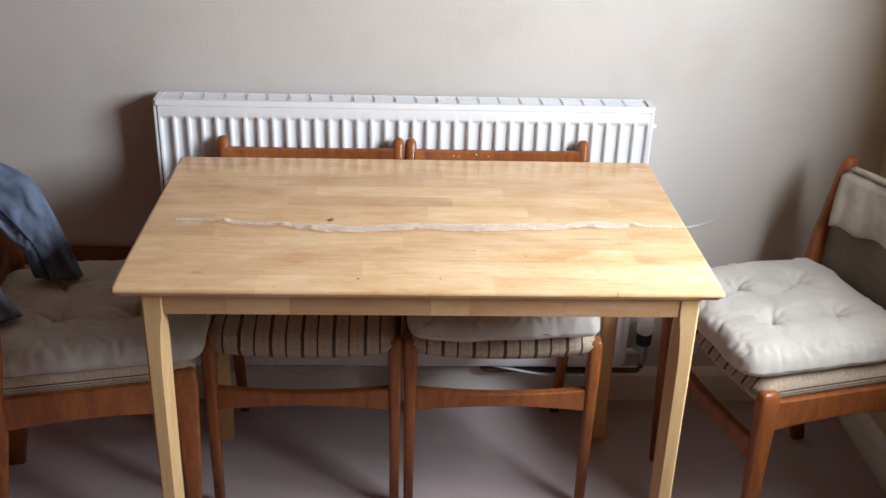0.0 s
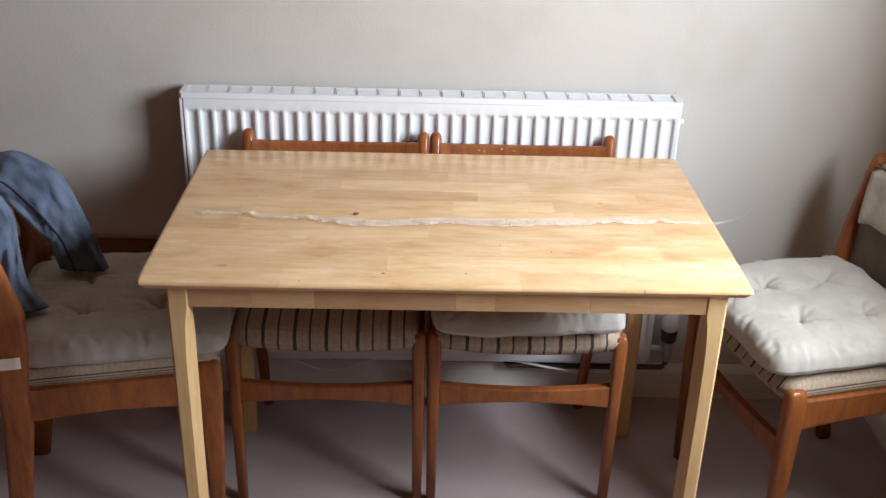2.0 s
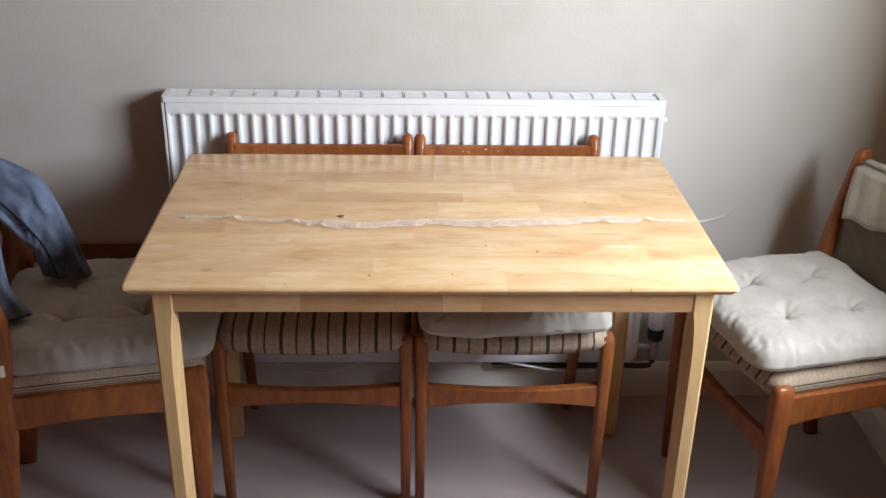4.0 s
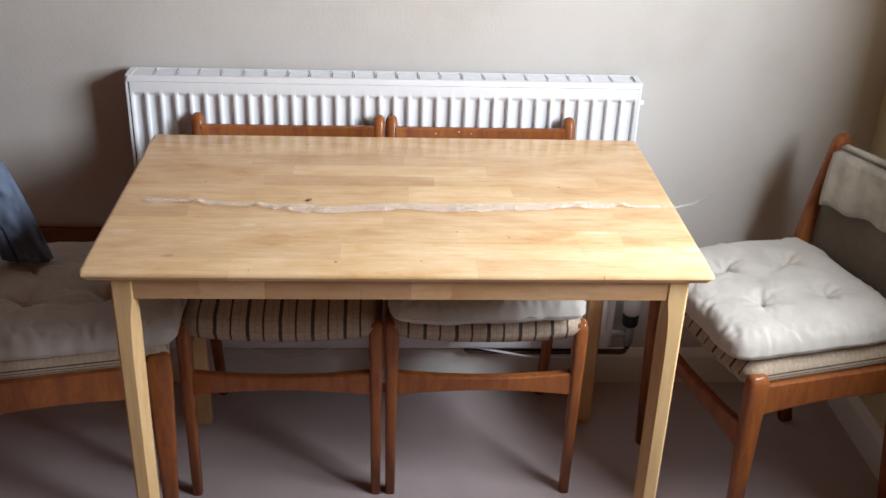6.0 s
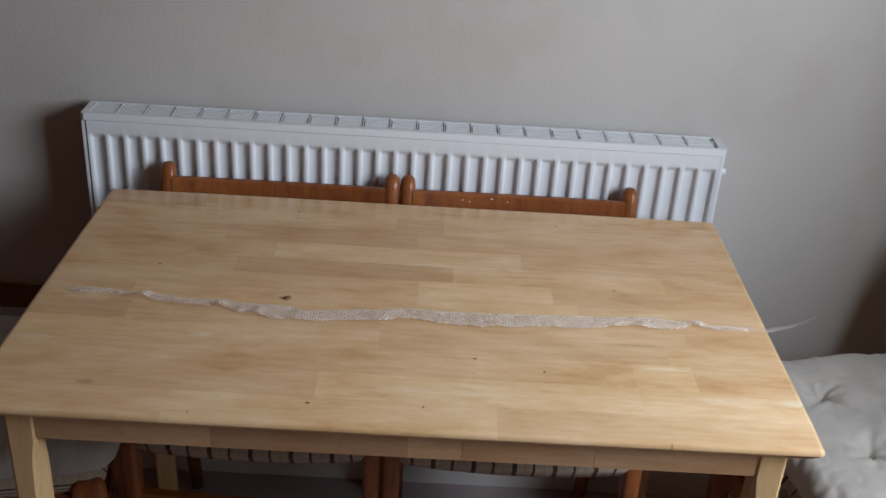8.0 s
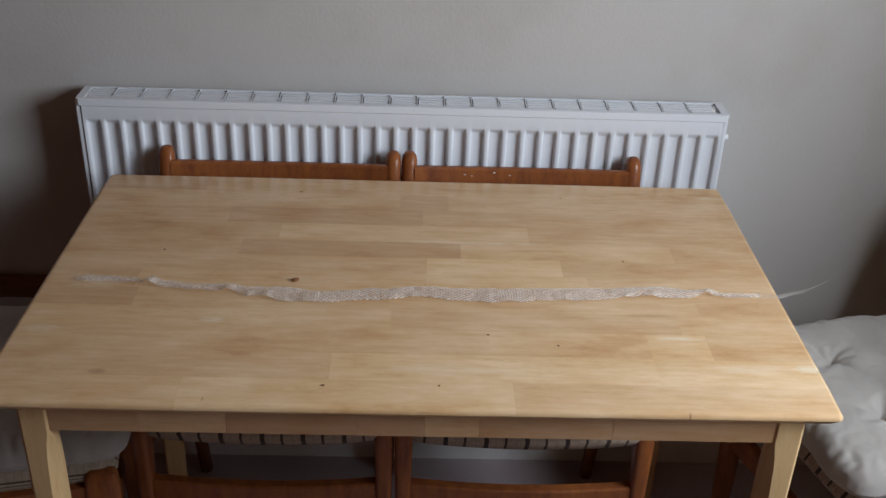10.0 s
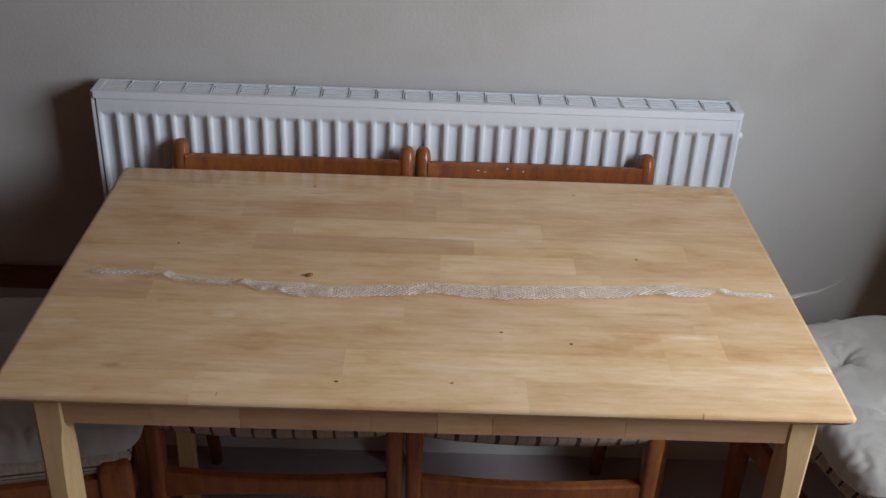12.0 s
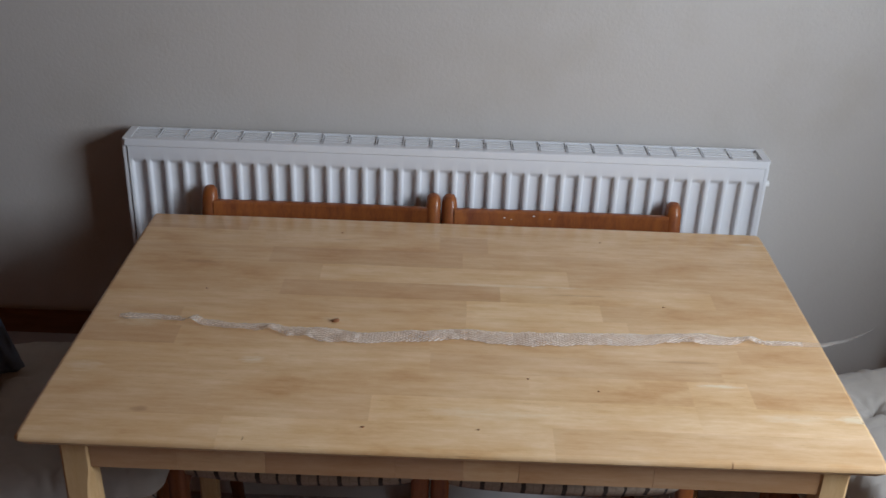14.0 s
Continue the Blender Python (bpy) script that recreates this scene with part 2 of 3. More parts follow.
def denim_mat():
    m, t, b = material("blue_denim", 0.9)
    v = coords(t)
    tw = node(t, "ShaderNodeTexWave", Scale=160.0, Distortion=0.6)
    tw.bands_direction = "DIAGONAL"
    t.links.new(v, tw.inputs["Vector"])
    fade = ramp(t, noise_tex(t, v, 7.0), ((0.3, (0.045, 0.065, 0.105)), (0.7, (0.19, 0.245, 0.345))))
    col = mix(t, fade, ramp(t, tw.outputs["Fac"], ((0.2, (0.08, 0.11, 0.17)), (0.8, (0.18, 0.235, 0.33)))), 0.25)
    t.links.new(col, b.inputs["Base Color"])
    bump(t, b, noise_tex(t, v, 45.0, 5.0), 0.5, 0.004)
    return m


def skin_mat(name, alpha):
    m, t, b = material(name, 0.34)
    v = coords(t)
    t.links.new(ramp(t, noise_tex(t, v, 30.0), ((0.3, (0.72, 0.61, 0.52)), (0.7, (0.86, 0.78, 0.70)))), b.inputs["Base Color"])
    b.inputs["Alpha"].default_value = alpha
    b.inputs["Specular IOR Level"].default_value = 0.6
    return m


def scale_mat():
    m, t, b = material("snake_scale", 0.24)
    v = coords(t)
    t.links.new(ramp(t, noise_tex(t, v, 60.0), ((0.3, (0.82, 0.71, 0.62)), (0.7, (0.92, 0.85, 0.78)))), b.inputs["Base Color"])
    b.inputs["Alpha"].default_value = 0.68
    b.inputs["Coat Weight"].default_value = 0.5
    return m


M_WALL = wall_paint("magnolia_wall_paint", (0.54, 0.497, 0.457), (0.585, 0.541, 0.50))
M_CREAM = wall_paint("yellow_cream_wall_paint", (0.55, 0.46, 0.27), (0.60, 0.505, 0.30))
M_CARPET, M_STRIPE, M_DENIM = carpet_mat(), striped(), denim_mat()
M_SEAM = plain("dark_denim_seam", (0.03, 0.042, 0.075), 0.9, vary=0.2, scale=200)
M_LINEN = weave("natural_linen", (0.43, 0.388, 0.345), relief=0.00025)
M_CLOTH = weave("grey_beige_cloth", (0.39, 0.345, 0.28), 700, 0.30)
M_TAUPE = weave("taupe_back_fabric", (0.14, 0.105, 0.075), 600, 0.2)
M_SKIN, M_TAIL, M_SCALE = skin_mat("shed_snake_skin", 0.33), skin_mat("thin_tail_skin", 0.22), scale_mat()
M_GLASS, gt, gb = material("window_glass", 0.02)
gb.inputs["Transmission Weight"].default_value = 1.0


# ---- mesh helpers ----
def mesh_object(name, bm, mat, smooth=False):
    bmesh.ops.recalc_face_normals(bm, faces=bm.faces)
    me = bpy.data.meshes.new(name)
    bm.to_mesh(me)
    bm.free()
    if smooth:
        for p in me.polygons:
            p.use_smooth = True
    me.materials.append(mat)
    return new(name, me)


def part(name, bm, mat, parent, label="", smooth=False):
    ob = mesh_object(name, bm, mat, smooth)
    ob.parent = parent
    return tagged(ob, label) if label else ob


def thing(name, m, label, category, group=""):
    ob = new(name)
    ob.empty_display_size = 0.05
    ob.matrix_world = m
    return tagged(ob, label, category, group)


def box(x0, x1, y0, y1, z0, z1, bevel=0.0, seg=2):
    bm = bmesh.new()
    bmesh.ops.create_cube(bm, size=1.0)
    for v in bm.verts:
        v.co = Vector(((x0 + x1) / 2 + v.co.x * (x1 - x0), (y0 + y1) / 2 + v.co.y * (y1 - y0), (z0 + z1) / 2 + v.co.z * (z1 - z0)))
    if bevel:
        bmesh.ops.bevel(bm, geom=bm.edges[:], offset=bevel, segments=seg, affect="EDGES", profile=0.6)
    return bm


def loft(rings, closed=True, caps=True, into=None):
    bm = into or bmesh.new()
    vs = [[bm.verts.new(p) for p in ring] for ring in rings]
    n = len(rings[0])
    for a, b in zip(vs, vs[1:]):
        for k in range(n if closed else n - 1):
            bm.faces.new((a[k], a[(k + 1) % n], b[(k + 1) % n], b[k]))
    if caps:
        bm.faces.new(vs[0][::-1])
        bm.faces.new(vs[-1])
    return bm


def rounded_rect(w, d, r, steps=3):
    pts = []
    for cx, cy, a0 in ((1, 1, 0), (-1, 1, 90), (-1, -1, 180), (1, -1, 270)):
        for k in range(steps + 1):
            a = radians(a0 + 90 * k / steps)
            pts.append((cx * (w / 2 - r) + r * math.cos(a), cy * (d / 2 - r) + r * math.sin(a)))
    return pts


def tube(points, radius, sides=10):
    """A round bar through points."""
    pts = [Vector(p) for p in points]
    rings = []
    for k, p in enumerate(pts):
        d = (pts[min(k + 1, len(pts) - 1)] - pts[max(k - 1, 0)]).normalized()
        side = d.cross(Vector((0.123, 0.321, 1.0)) if abs(d.z) < 0.95 else Vector((1, 0, 0))).normalized()
        up = side.cross(d)
        r = radius[k] if isinstance(radius, (list, tuple)) else radius
        rings.append([p + r * (math.cos(a) * side + math.sin(a) * up) for a in (2 * math.pi * j / sides for j in range(sides))])
    return loft(rings)


def smoothstep(a, b, x):
    t = min(1.0, max(0.0, (x - a) / (b - a)))
    return t * t * (3 - 2 * t)


# ---- the room ----
def setting(name, bm, mat, label):
    return tagged(mesh_object(name, bm, mat), label, kind="structure")


# unseen west and south walls stand close so their colour tints the fill
LEFT_X, FRONT_Y, CEIL_Z = -2.6, -3.6, 2.4
setting("floor", box(LEFT_X - 0.1, WALL_X + 0.1, FRONT_Y - 0.1, WALL_Y + 0.1, -0.08, 0.0), M_CARPET, "taupe short pile carpet over the whole floor")
setting("wall_north", box(LEFT_X - 0.1, WALL_X + 0.12, WALL_Y, WALL_Y + 0.12, 0.0, CEIL_Z), M_WALL, "magnolia painted plaster wall behind the radiator")
setting("wall_west", box(LEFT_X - 0.1, LEFT_X, FRONT_Y, WALL_Y, 0.0, CEIL_Z), M_WARM, "unseen wall coloured red brown to warm the fill light")
setting("wall_south", box(LEFT_X - 0.1, WALL_X + 0.12, FRONT_Y - 0.1, FRONT_Y, 0.0, CEIL_Z), M_WARM, "unseen wall coloured red brown to warm the fill light")
setting("ceiling", box(LEFT_X - 0.1, WALL_X + 0.12, FRONT_Y - 0.1, WALL_Y + 0.12, CEIL_Z, CEIL_Z + 0.1), M_CEIL, "unseen ceiling coloured dark to hold back bounced light")
bm = bmesh.new()
for y0, y1, z0, z1 in ((FRONT_Y, WIN_Y0, 0, CEIL_Z), (WIN_Y1, WALL_Y, 0, CEIL_Z), (WIN_Y0, WIN_Y1, 0, WIN_Z0), (WIN_Y0, WIN_Y1, WIN_Z1, CEIL_Z)):
    bmesh.ops.create_cube(bm, size=1.0, matrix=Matrix.LocRotScale((WALL_X + 0.06, (y0 + y1) / 2, (z0 + z1) / 2), None, (0.12, y1 - y0, z1 - z0)))
setting("wall_east", bm, M_CREAM, "yellow cream painted wall with a window opening")


def skirting_profile(h, d):
    return [(0, 0), (d, 0), (d, h * 0.78), (d * 0.75, h * 0.88), (d * 0.45, h * 0.97), (0, h)]


prof = skirting_profile(0.105, 0.015)
bm = loft([[(x, WALL_Y - a, z) for a, z in prof] for x in (LEFT_X, WALL_X - 0.016)])
setting("baseboard", bm, M_SKIRT, "white gloss painted skirting board")
bm = loft([[(WALL_X - a, y, z) for a, z in prof] for y in (FRONT_Y, WALL_Y)])
setting("baseboard", bm, M_SKIRT, "white gloss painted skirting board")

win = thing("window_1", pose(WALL_X + 0.09, (WIN_Y0 + WIN_Y1) / 2, WIN_Z0), "white framed window with daylight beyond", "window")
tagged(win, kind="structure")
wy, wz = (WIN_Y1 - WIN_Y0) / 2, WIN_Z1 - WIN_Z0
bm = bmesh.new()
for y0, y1, z0, z1 in ((-wy, -wy + 0.05, 0, wz), (wy - 0.05, wy, 0, wz), (-wy + 0.05, wy - 0.05, 0, 0.05), (-wy + 0.05, wy - 0.05, wz - 0.05, wz)):
    bmesh.ops.create_cube(bm, size=1.0, matrix=Matrix.LocRotScale((0.0, (y0 + y1) / 2, (z0 + z1) / 2), None, (0.05, y1 - y0, z1 - z0)))
part("window_frame", bm, M_FRAME, win)
part("window_sill", box(-0.14, -0.03, -wy, wy, -0.02, 0.0, 0.004), M_FRAME, win)
pane = part("pane", box(0.008, 0.014, -wy + 0.05, wy - 0.05, 0.05, wz - 0.05), M_GLASS, win)
pane.visible_shadow = False

batten = mesh_object("wooden_batten", box(-1.9, -0.66, WALL_Y - 0.02, WALL_Y, 0.415, 0.462, 0.003), M_RAIL)
tagged(batten, "dark brown wooden batten fixed along the wall", "wall batten")


# ---- radiator ----
def radiator():
    x0, x1, z0, z1 = -0.6, 0.6, 0.15, 0.879
    yf, yb = -0.132, -0.068
    rad = thing("radiator", pose(0, 0, 0), "white enamelled steel panel radiator with vertical flutes", "radiator")
    ribs, pitch, depth = 35, 0.0337, 0.008
    start = -ribs * pitch / 2
    xs = [x0 + 0.0085]
    for k in range(ribs):
        c = start + (k + 0.5) * pitch
        xs += [c + f * pitch for f in (-0.405, -0.385, -0.35, -0.315, -0.295, 0.0, 0.295, 0.315, 0.35, 0.385, 0.405)]
    xs.append(x1 - 0.0085)
    zs = [z0 + 0.005, z0 + 0.045, z0 + 0.05, z0 + 0.056, z0 + 0.064, 0.5, z1 - 0.046, z1 - 0.0435, z1 - 0.0395, z1 - 0.0355, z1 - 0.033, z1 - 0.012, z1 - 0.006]

    def sunk(x, z):
        u = ((x - start) / pitch) % 1.0 - 0.5
        if not start < x < -start:
            return 0.0
        return depth * (1 - smoothstep(0.295, 0.405, abs(u))) * smoothstep(z0 + 0.045, z0 + 0.063, z) * (1 - smoothstep(z1 - 0.046, z1 - 0.033, z))

    rows = [[(x, yf + sunk(x, z), z) for x in xs] for z in zs]
    rows = [[(x, yf + 0.014, z0 + 0.001) for x in xs], [(x, yf + 0.004, z0) for x in xs]] + rows + [[(x, yf + 0.002, z1 - 0.002) for x in xs], [(x, yf + 0.012, z1 - 0.001) for x in xs], [(x, yf + 0.012, z1 - 0.02) for x in xs]]
    part("front_panel", loft(rows, closed=False, caps=False), M_PAINT, rad, smooth=True)
    part("back_panel", box(x0 + 0.006, x1 - 0.006, yb - 0.012, yb, z0, z1 - 0.012, 0.003), M_PAINT, rad)
    fins = bmesh.new()
    for k in range(70):
        x = x0 + 0.03 + k * (x1 - x0 - 0.06) / 69
        bmesh.ops.create_cube(fins, size=1.0, matrix=Matrix.LocRotScale((x, (yf + yb) / 2, (z0 + z1) / 2 - 0.01), None, (0.0012, 0.03, z1 - z0 - 0.2)))
    part("convector_fins", fins, M_PAINT, rad)
    for xa, xb in ((x0, x0 + 0.006), (x1 - 0.006, x1)):
        part("side_cover", box(xa - 0.002, xb, yf + 0.002, yb + 0.002, z0 + 0.01, z1 + 0.004, 0.002), M_PAINT, rad)
    # top grille: a rim with long flat slats and short cross bars
    rim = bmesh.new()
    for a, b, c, d in ((x0, x1, yf + 0.001, yf + 0.008), (x0, x1, yb - 0.004, yb + 0.001), (x0, x0 + 0.014, yf + 0.008, yb - 0.004), (x1 - 0.014, x1, yf + 0.008, yb - 0.004)):
        bmesh.ops.create_cube(rim, size=1.0, matrix=Matrix.LocRotScale(((a + b) / 2, (c + d) / 2, z1 + 0.003), None, (b - a, d - c, 0.006)))
    part("grille_rim", rim, M_PAINT, rad)
    step = (x1 - x0 - 0.032) / 23
    for k in range(4):
        y = yf + 0.0145 + k * 0.0118
        bm = bmesh.new()
        for q in range(23):
            xa = x0 + 0.016 + q * step
            bmesh.ops.create_cube(bm, size=1.0, matrix=Matrix.LocRotScale((xa + step / 2 - 0.0036, y, z1 + 0.003), None, (step - 0.0058, 0.0080, 0.004)))
        part("grille_slat", bm, M_PAINT, rad)
    for k in range(1, 23):
        x = x0 + 0.0135 + k * step
        part("grille_bar", box(x - 0.0022, x - 0.0004, yf + 0.007, yb - 0.003, z1 + 0.0015, z1 + 0.0058), M_PAINT, rad)
    part("grille_lip", box(x0 + 0.004, x1 - 0.004, yf - 0.0028, yf + 0.001, z1 - 0.008, z1 + 0.0062, 0.001, 1), M_PAINT, rad)
    part("bleed_valve", tube([(x1, -0.085, 0.822), (x1 + 0.006, -0.085, 0.822), (x1 + 0.007, -0.085, 0.822), (x1 + 0.018, -0.085, 0.822)], [0.003, 0.003, 0.006, 0.006]), M_FRAME, rad)
    # thermostatic valve at the low end, with its pipe along to the wall
    vx, vy = x1 + 0.052, -0.1
    part("valve_tail", tube([(x1 - 0.01, vy, z0 + 0.03), (vx, vy, z0 + 0.03)], 0.010), M_METAL, rad)
    part("valve_body", tube([(vx, vy, z0 - 0.005), (vx, vy, z0 + 0.008), (vx, vy, z0 + 0.045), (vx, vy, z0 + 0.055)], [0.011, 0.014, 0.014, 0.011], 12), M_METAL, rad)
    part("valve_collar", tube([(vx, vy, z0 + 0.055), (vx, vy, z0 + 0.06), (vx, vy, z0 + 0.085), (vx, vy, z0 + 0.092)], [0.017, 0.021, 0.022, 0.018], 14), M_BLACK, rad, "black plastic valve collar")
    part("valve_head", tube([(vx, vy, z0 + 0.09), (vx, vy, z0 + 0.097), (vx, vy, z0 + 0.14), (vx, vy, z0 + 0.152), (vx, vy, z0 + 0.155)], [0.018, 0.022, 0.021, 0.016, 0.006], 16), M_FRAME, rad, smooth=True)
    part("pipe", tube([(vx, vy, z0 - 0.004), (vx, vy, z0 - 0.016), (vx - 0.004, vy, z0 - 0.024), (vx - 0.012, vy, z0 - 0.028), (vx - 0.42, vy, z0 - 0.028), (vx - 0.43, vy + 0.004, z0 - 0.028), (vx - 0.434, vy + 0.012, z0 - 0.028), (vx - 0.434, WALL_Y, z0 - 0.028)], 0.0075), M_PIPE, rad)
    return rad


radiator()


# ---- table ----
def edge_drop(d, r=0.0075):
    return r - math.sqrt(max(0.0, r * r - (r - d) ** 2)) if d < r else 0.0


def table():
    cx, cy = (TX0 + TX1) / 2, (TY0 + TY1) / 2
    tb = thing("dining_table", pose(cx, cy, 0), "pale rubberwood dining table of glued staves", "table")
    hx, hy, thick = (TX1 - TX0) / 2, (TY1 - TY0) / 2, 0.019
    rim = (0.0, 0.0006, 0.002, 0.0045, 0.0075)

    def cuts(a, b, h):
        out = {a, b}
        for d in rim:
            out |= {v for v in (-h + d, h - d) if a < v < b}
        return sorted(out)

    def shaped(x, y):
        r = 0.014
        ox, oy = abs(x) - (hx - r), abs(y) - (hy - r)
        if ox > 0 and oy > 0:
            far = math.hypot(ox, oy)
            inf = max(ox, oy)
            if far > 0:
                s = inf / far
                x, y = math.copysign(hx - r + ox * s, x), math.copysign(hy - r + oy * s, y)
        ox, oy = max(abs(x) - (hx - r), 0), max(abs(y) - (hy - r), 0)
        d = r - math.hypot(ox, oy) if ox > 0 and oy > 0 else min(hx - abs(x), hy - abs(y))
        return x, y, max(d, 0.0)

    def stave(x0, x1, y0, y1, tone):
        xs = cuts(x0, x1, hx)
        ys = cuts(y0, y1, hy)
        bm = bmesh.new()
        top, low = [], []
        for y in ys:
            a, b = [], []
            for x in xs:
                px, py, d = shaped(x, y)
                dr = edge_drop(d)
                a.append(bm.verts.new((px, py, TZ - dr)))
                qx, qy = px, py
                if hx - abs(px) < 0.02:
                    qx = math.copysign(hx - 0.011 - 0.45 * (hx - abs(px)), px)
                if hy - abs(py) < 0.02:
                    qy = math.copysign(hy - 0.011 - 0.45 * (hy - abs(py)), py)
                b.append(bm.verts.new((qx, qy, TZ - thick)))
            top.append(a)
            low.append(b)
        for grid, flip in ((top, False), (low, True)):
            for r0, r1 in zip(grid, grid[1:]):
                for k in range(len(xs) - 1):
                    f = (r0[k], r0[k + 1], r1[k + 1], r1[k])
                    bm.faces.new(f[::-1] if flip else f)
        loop_t = top[0] + [r[-1] for r in top[1:-1]] + top[-1][::-1] + [r[0] for r in top[-2:0:-1]]
        loop_l = low[0] + [r[-1] for r in low[1:-1]] + low[-1][::-1] + [r[0] for r in low[-2:0:-1]]
        for k in range(len(loop_t)):
            j = (k + 1) % len(loop_t)
            bm.faces.new((loop_t[j], loop_t[k], loop_l[k], loop_l[j]))
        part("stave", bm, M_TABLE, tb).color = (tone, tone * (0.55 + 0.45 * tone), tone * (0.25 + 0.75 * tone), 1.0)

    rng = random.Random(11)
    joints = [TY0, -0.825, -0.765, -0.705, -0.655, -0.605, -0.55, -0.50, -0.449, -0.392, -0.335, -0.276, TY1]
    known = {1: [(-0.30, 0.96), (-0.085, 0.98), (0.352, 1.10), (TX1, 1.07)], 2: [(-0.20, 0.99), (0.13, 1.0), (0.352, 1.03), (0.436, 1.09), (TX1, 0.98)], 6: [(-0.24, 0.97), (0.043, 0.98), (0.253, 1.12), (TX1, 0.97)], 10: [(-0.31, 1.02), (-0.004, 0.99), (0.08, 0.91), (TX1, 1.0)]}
    for r, (ya, yb) in enumerate(zip(joints, joints[1:])):
        x = TX0
        pieces = known.get(r)
        if not pieces:
            pieces, first = [], True
            while x < TX1 - 1e-6:
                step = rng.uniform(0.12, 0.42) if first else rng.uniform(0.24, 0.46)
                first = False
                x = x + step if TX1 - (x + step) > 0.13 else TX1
                # random tones, biased darker left and paler right to paint in window falloff
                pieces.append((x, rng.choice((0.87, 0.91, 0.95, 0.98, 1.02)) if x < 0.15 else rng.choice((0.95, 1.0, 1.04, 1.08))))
            x = TX0
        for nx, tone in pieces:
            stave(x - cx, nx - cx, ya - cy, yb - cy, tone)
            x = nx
    # legs square at the apron and drawn in below it on the inner faces
    w = 0.048
    for sx in (-1, 1):
        for sy in (-1, 1):
            lx, ly = 0.0045 + sx * (hx - 0.0445 - w / 2), sy * (hy - (0.021 if sy < 0 else 0.012) - w / 2)

            def ring(z, ch, inner=0.0, grow=0.0):
                h, e = w / 2 + grow, 0.004
                i, j = -h + inner, -h + 0.017
                pts = [(h, h - e), (h - e, h), (i + ch, h), (i, h - ch), (i, j + e), (i + e, j), (h - e, j), (h, j + e)]
                # local +x, +y point outwards; the chamfer lies on the inner side of the face that looks outwards along y
                return [(lx + sx * a, ly + sy * b, z) for a, b in pts]

            bm = loft([ring(0.0, 0.011, 0.0115, -0.002), ring(0.01, 0.012, 0.0105), ring(0.40, 0.013, 0.0095), ring(0.60, 0.014, 0.008), ring(0.645, 0.013, 0.0075), ring(0.672, 0.011, 0.0078), ring(0.692, 0.008, 0.0085), ring(0.708, 0.004, 0.0095), ring(0.716, 0.003, 0.010), ring(TZ - thick, 0.003, 0.010)])
            part("leg", bm, M_TABLE_LEG, tb)
    az0, az1 = 0.714, TZ - thick
    ax, ay = hx - 0.0445 - w + 0.010, hy - 0.021 - w + 0.010
    for s in (-1, 1):
        yo = s * (ay + w - 0.0125)
        x = 0.0045 - ax
        while x < 0.0045 + ax - 1e-6:
            nx = x + rng.uniform(0.07, 0.20)
            nx = nx if 0.0045 + ax - nx > 0.06 else 0.0045 + ax
            # tone differs by block; the whole range is lowered to paint in apron shade
            tone = rng.choice((0.70, 0.76, 0.82, 0.88, 0.94))
            block = part("apron_block", box(x, nx, min(yo, yo - s * 0.02), max(yo, yo - s * 0.02), az0, az1, 0.0006, 1), M_TABLE, tb)
            block.color = (tone, tone * (0.45 + 0.55 * tone), tone * (0.2 + 0.8 * tone), 1.0)
            x = nx
        xo = 0.0045 + s * (ax + w - 0.0125)
        part("apron", box(min(xo, xo - s * 0.02), max(xo, xo - s * 0.02), -ay, ay, az0, az1, 0.002, 1), M_TABLE, tb)
    return tb


table()


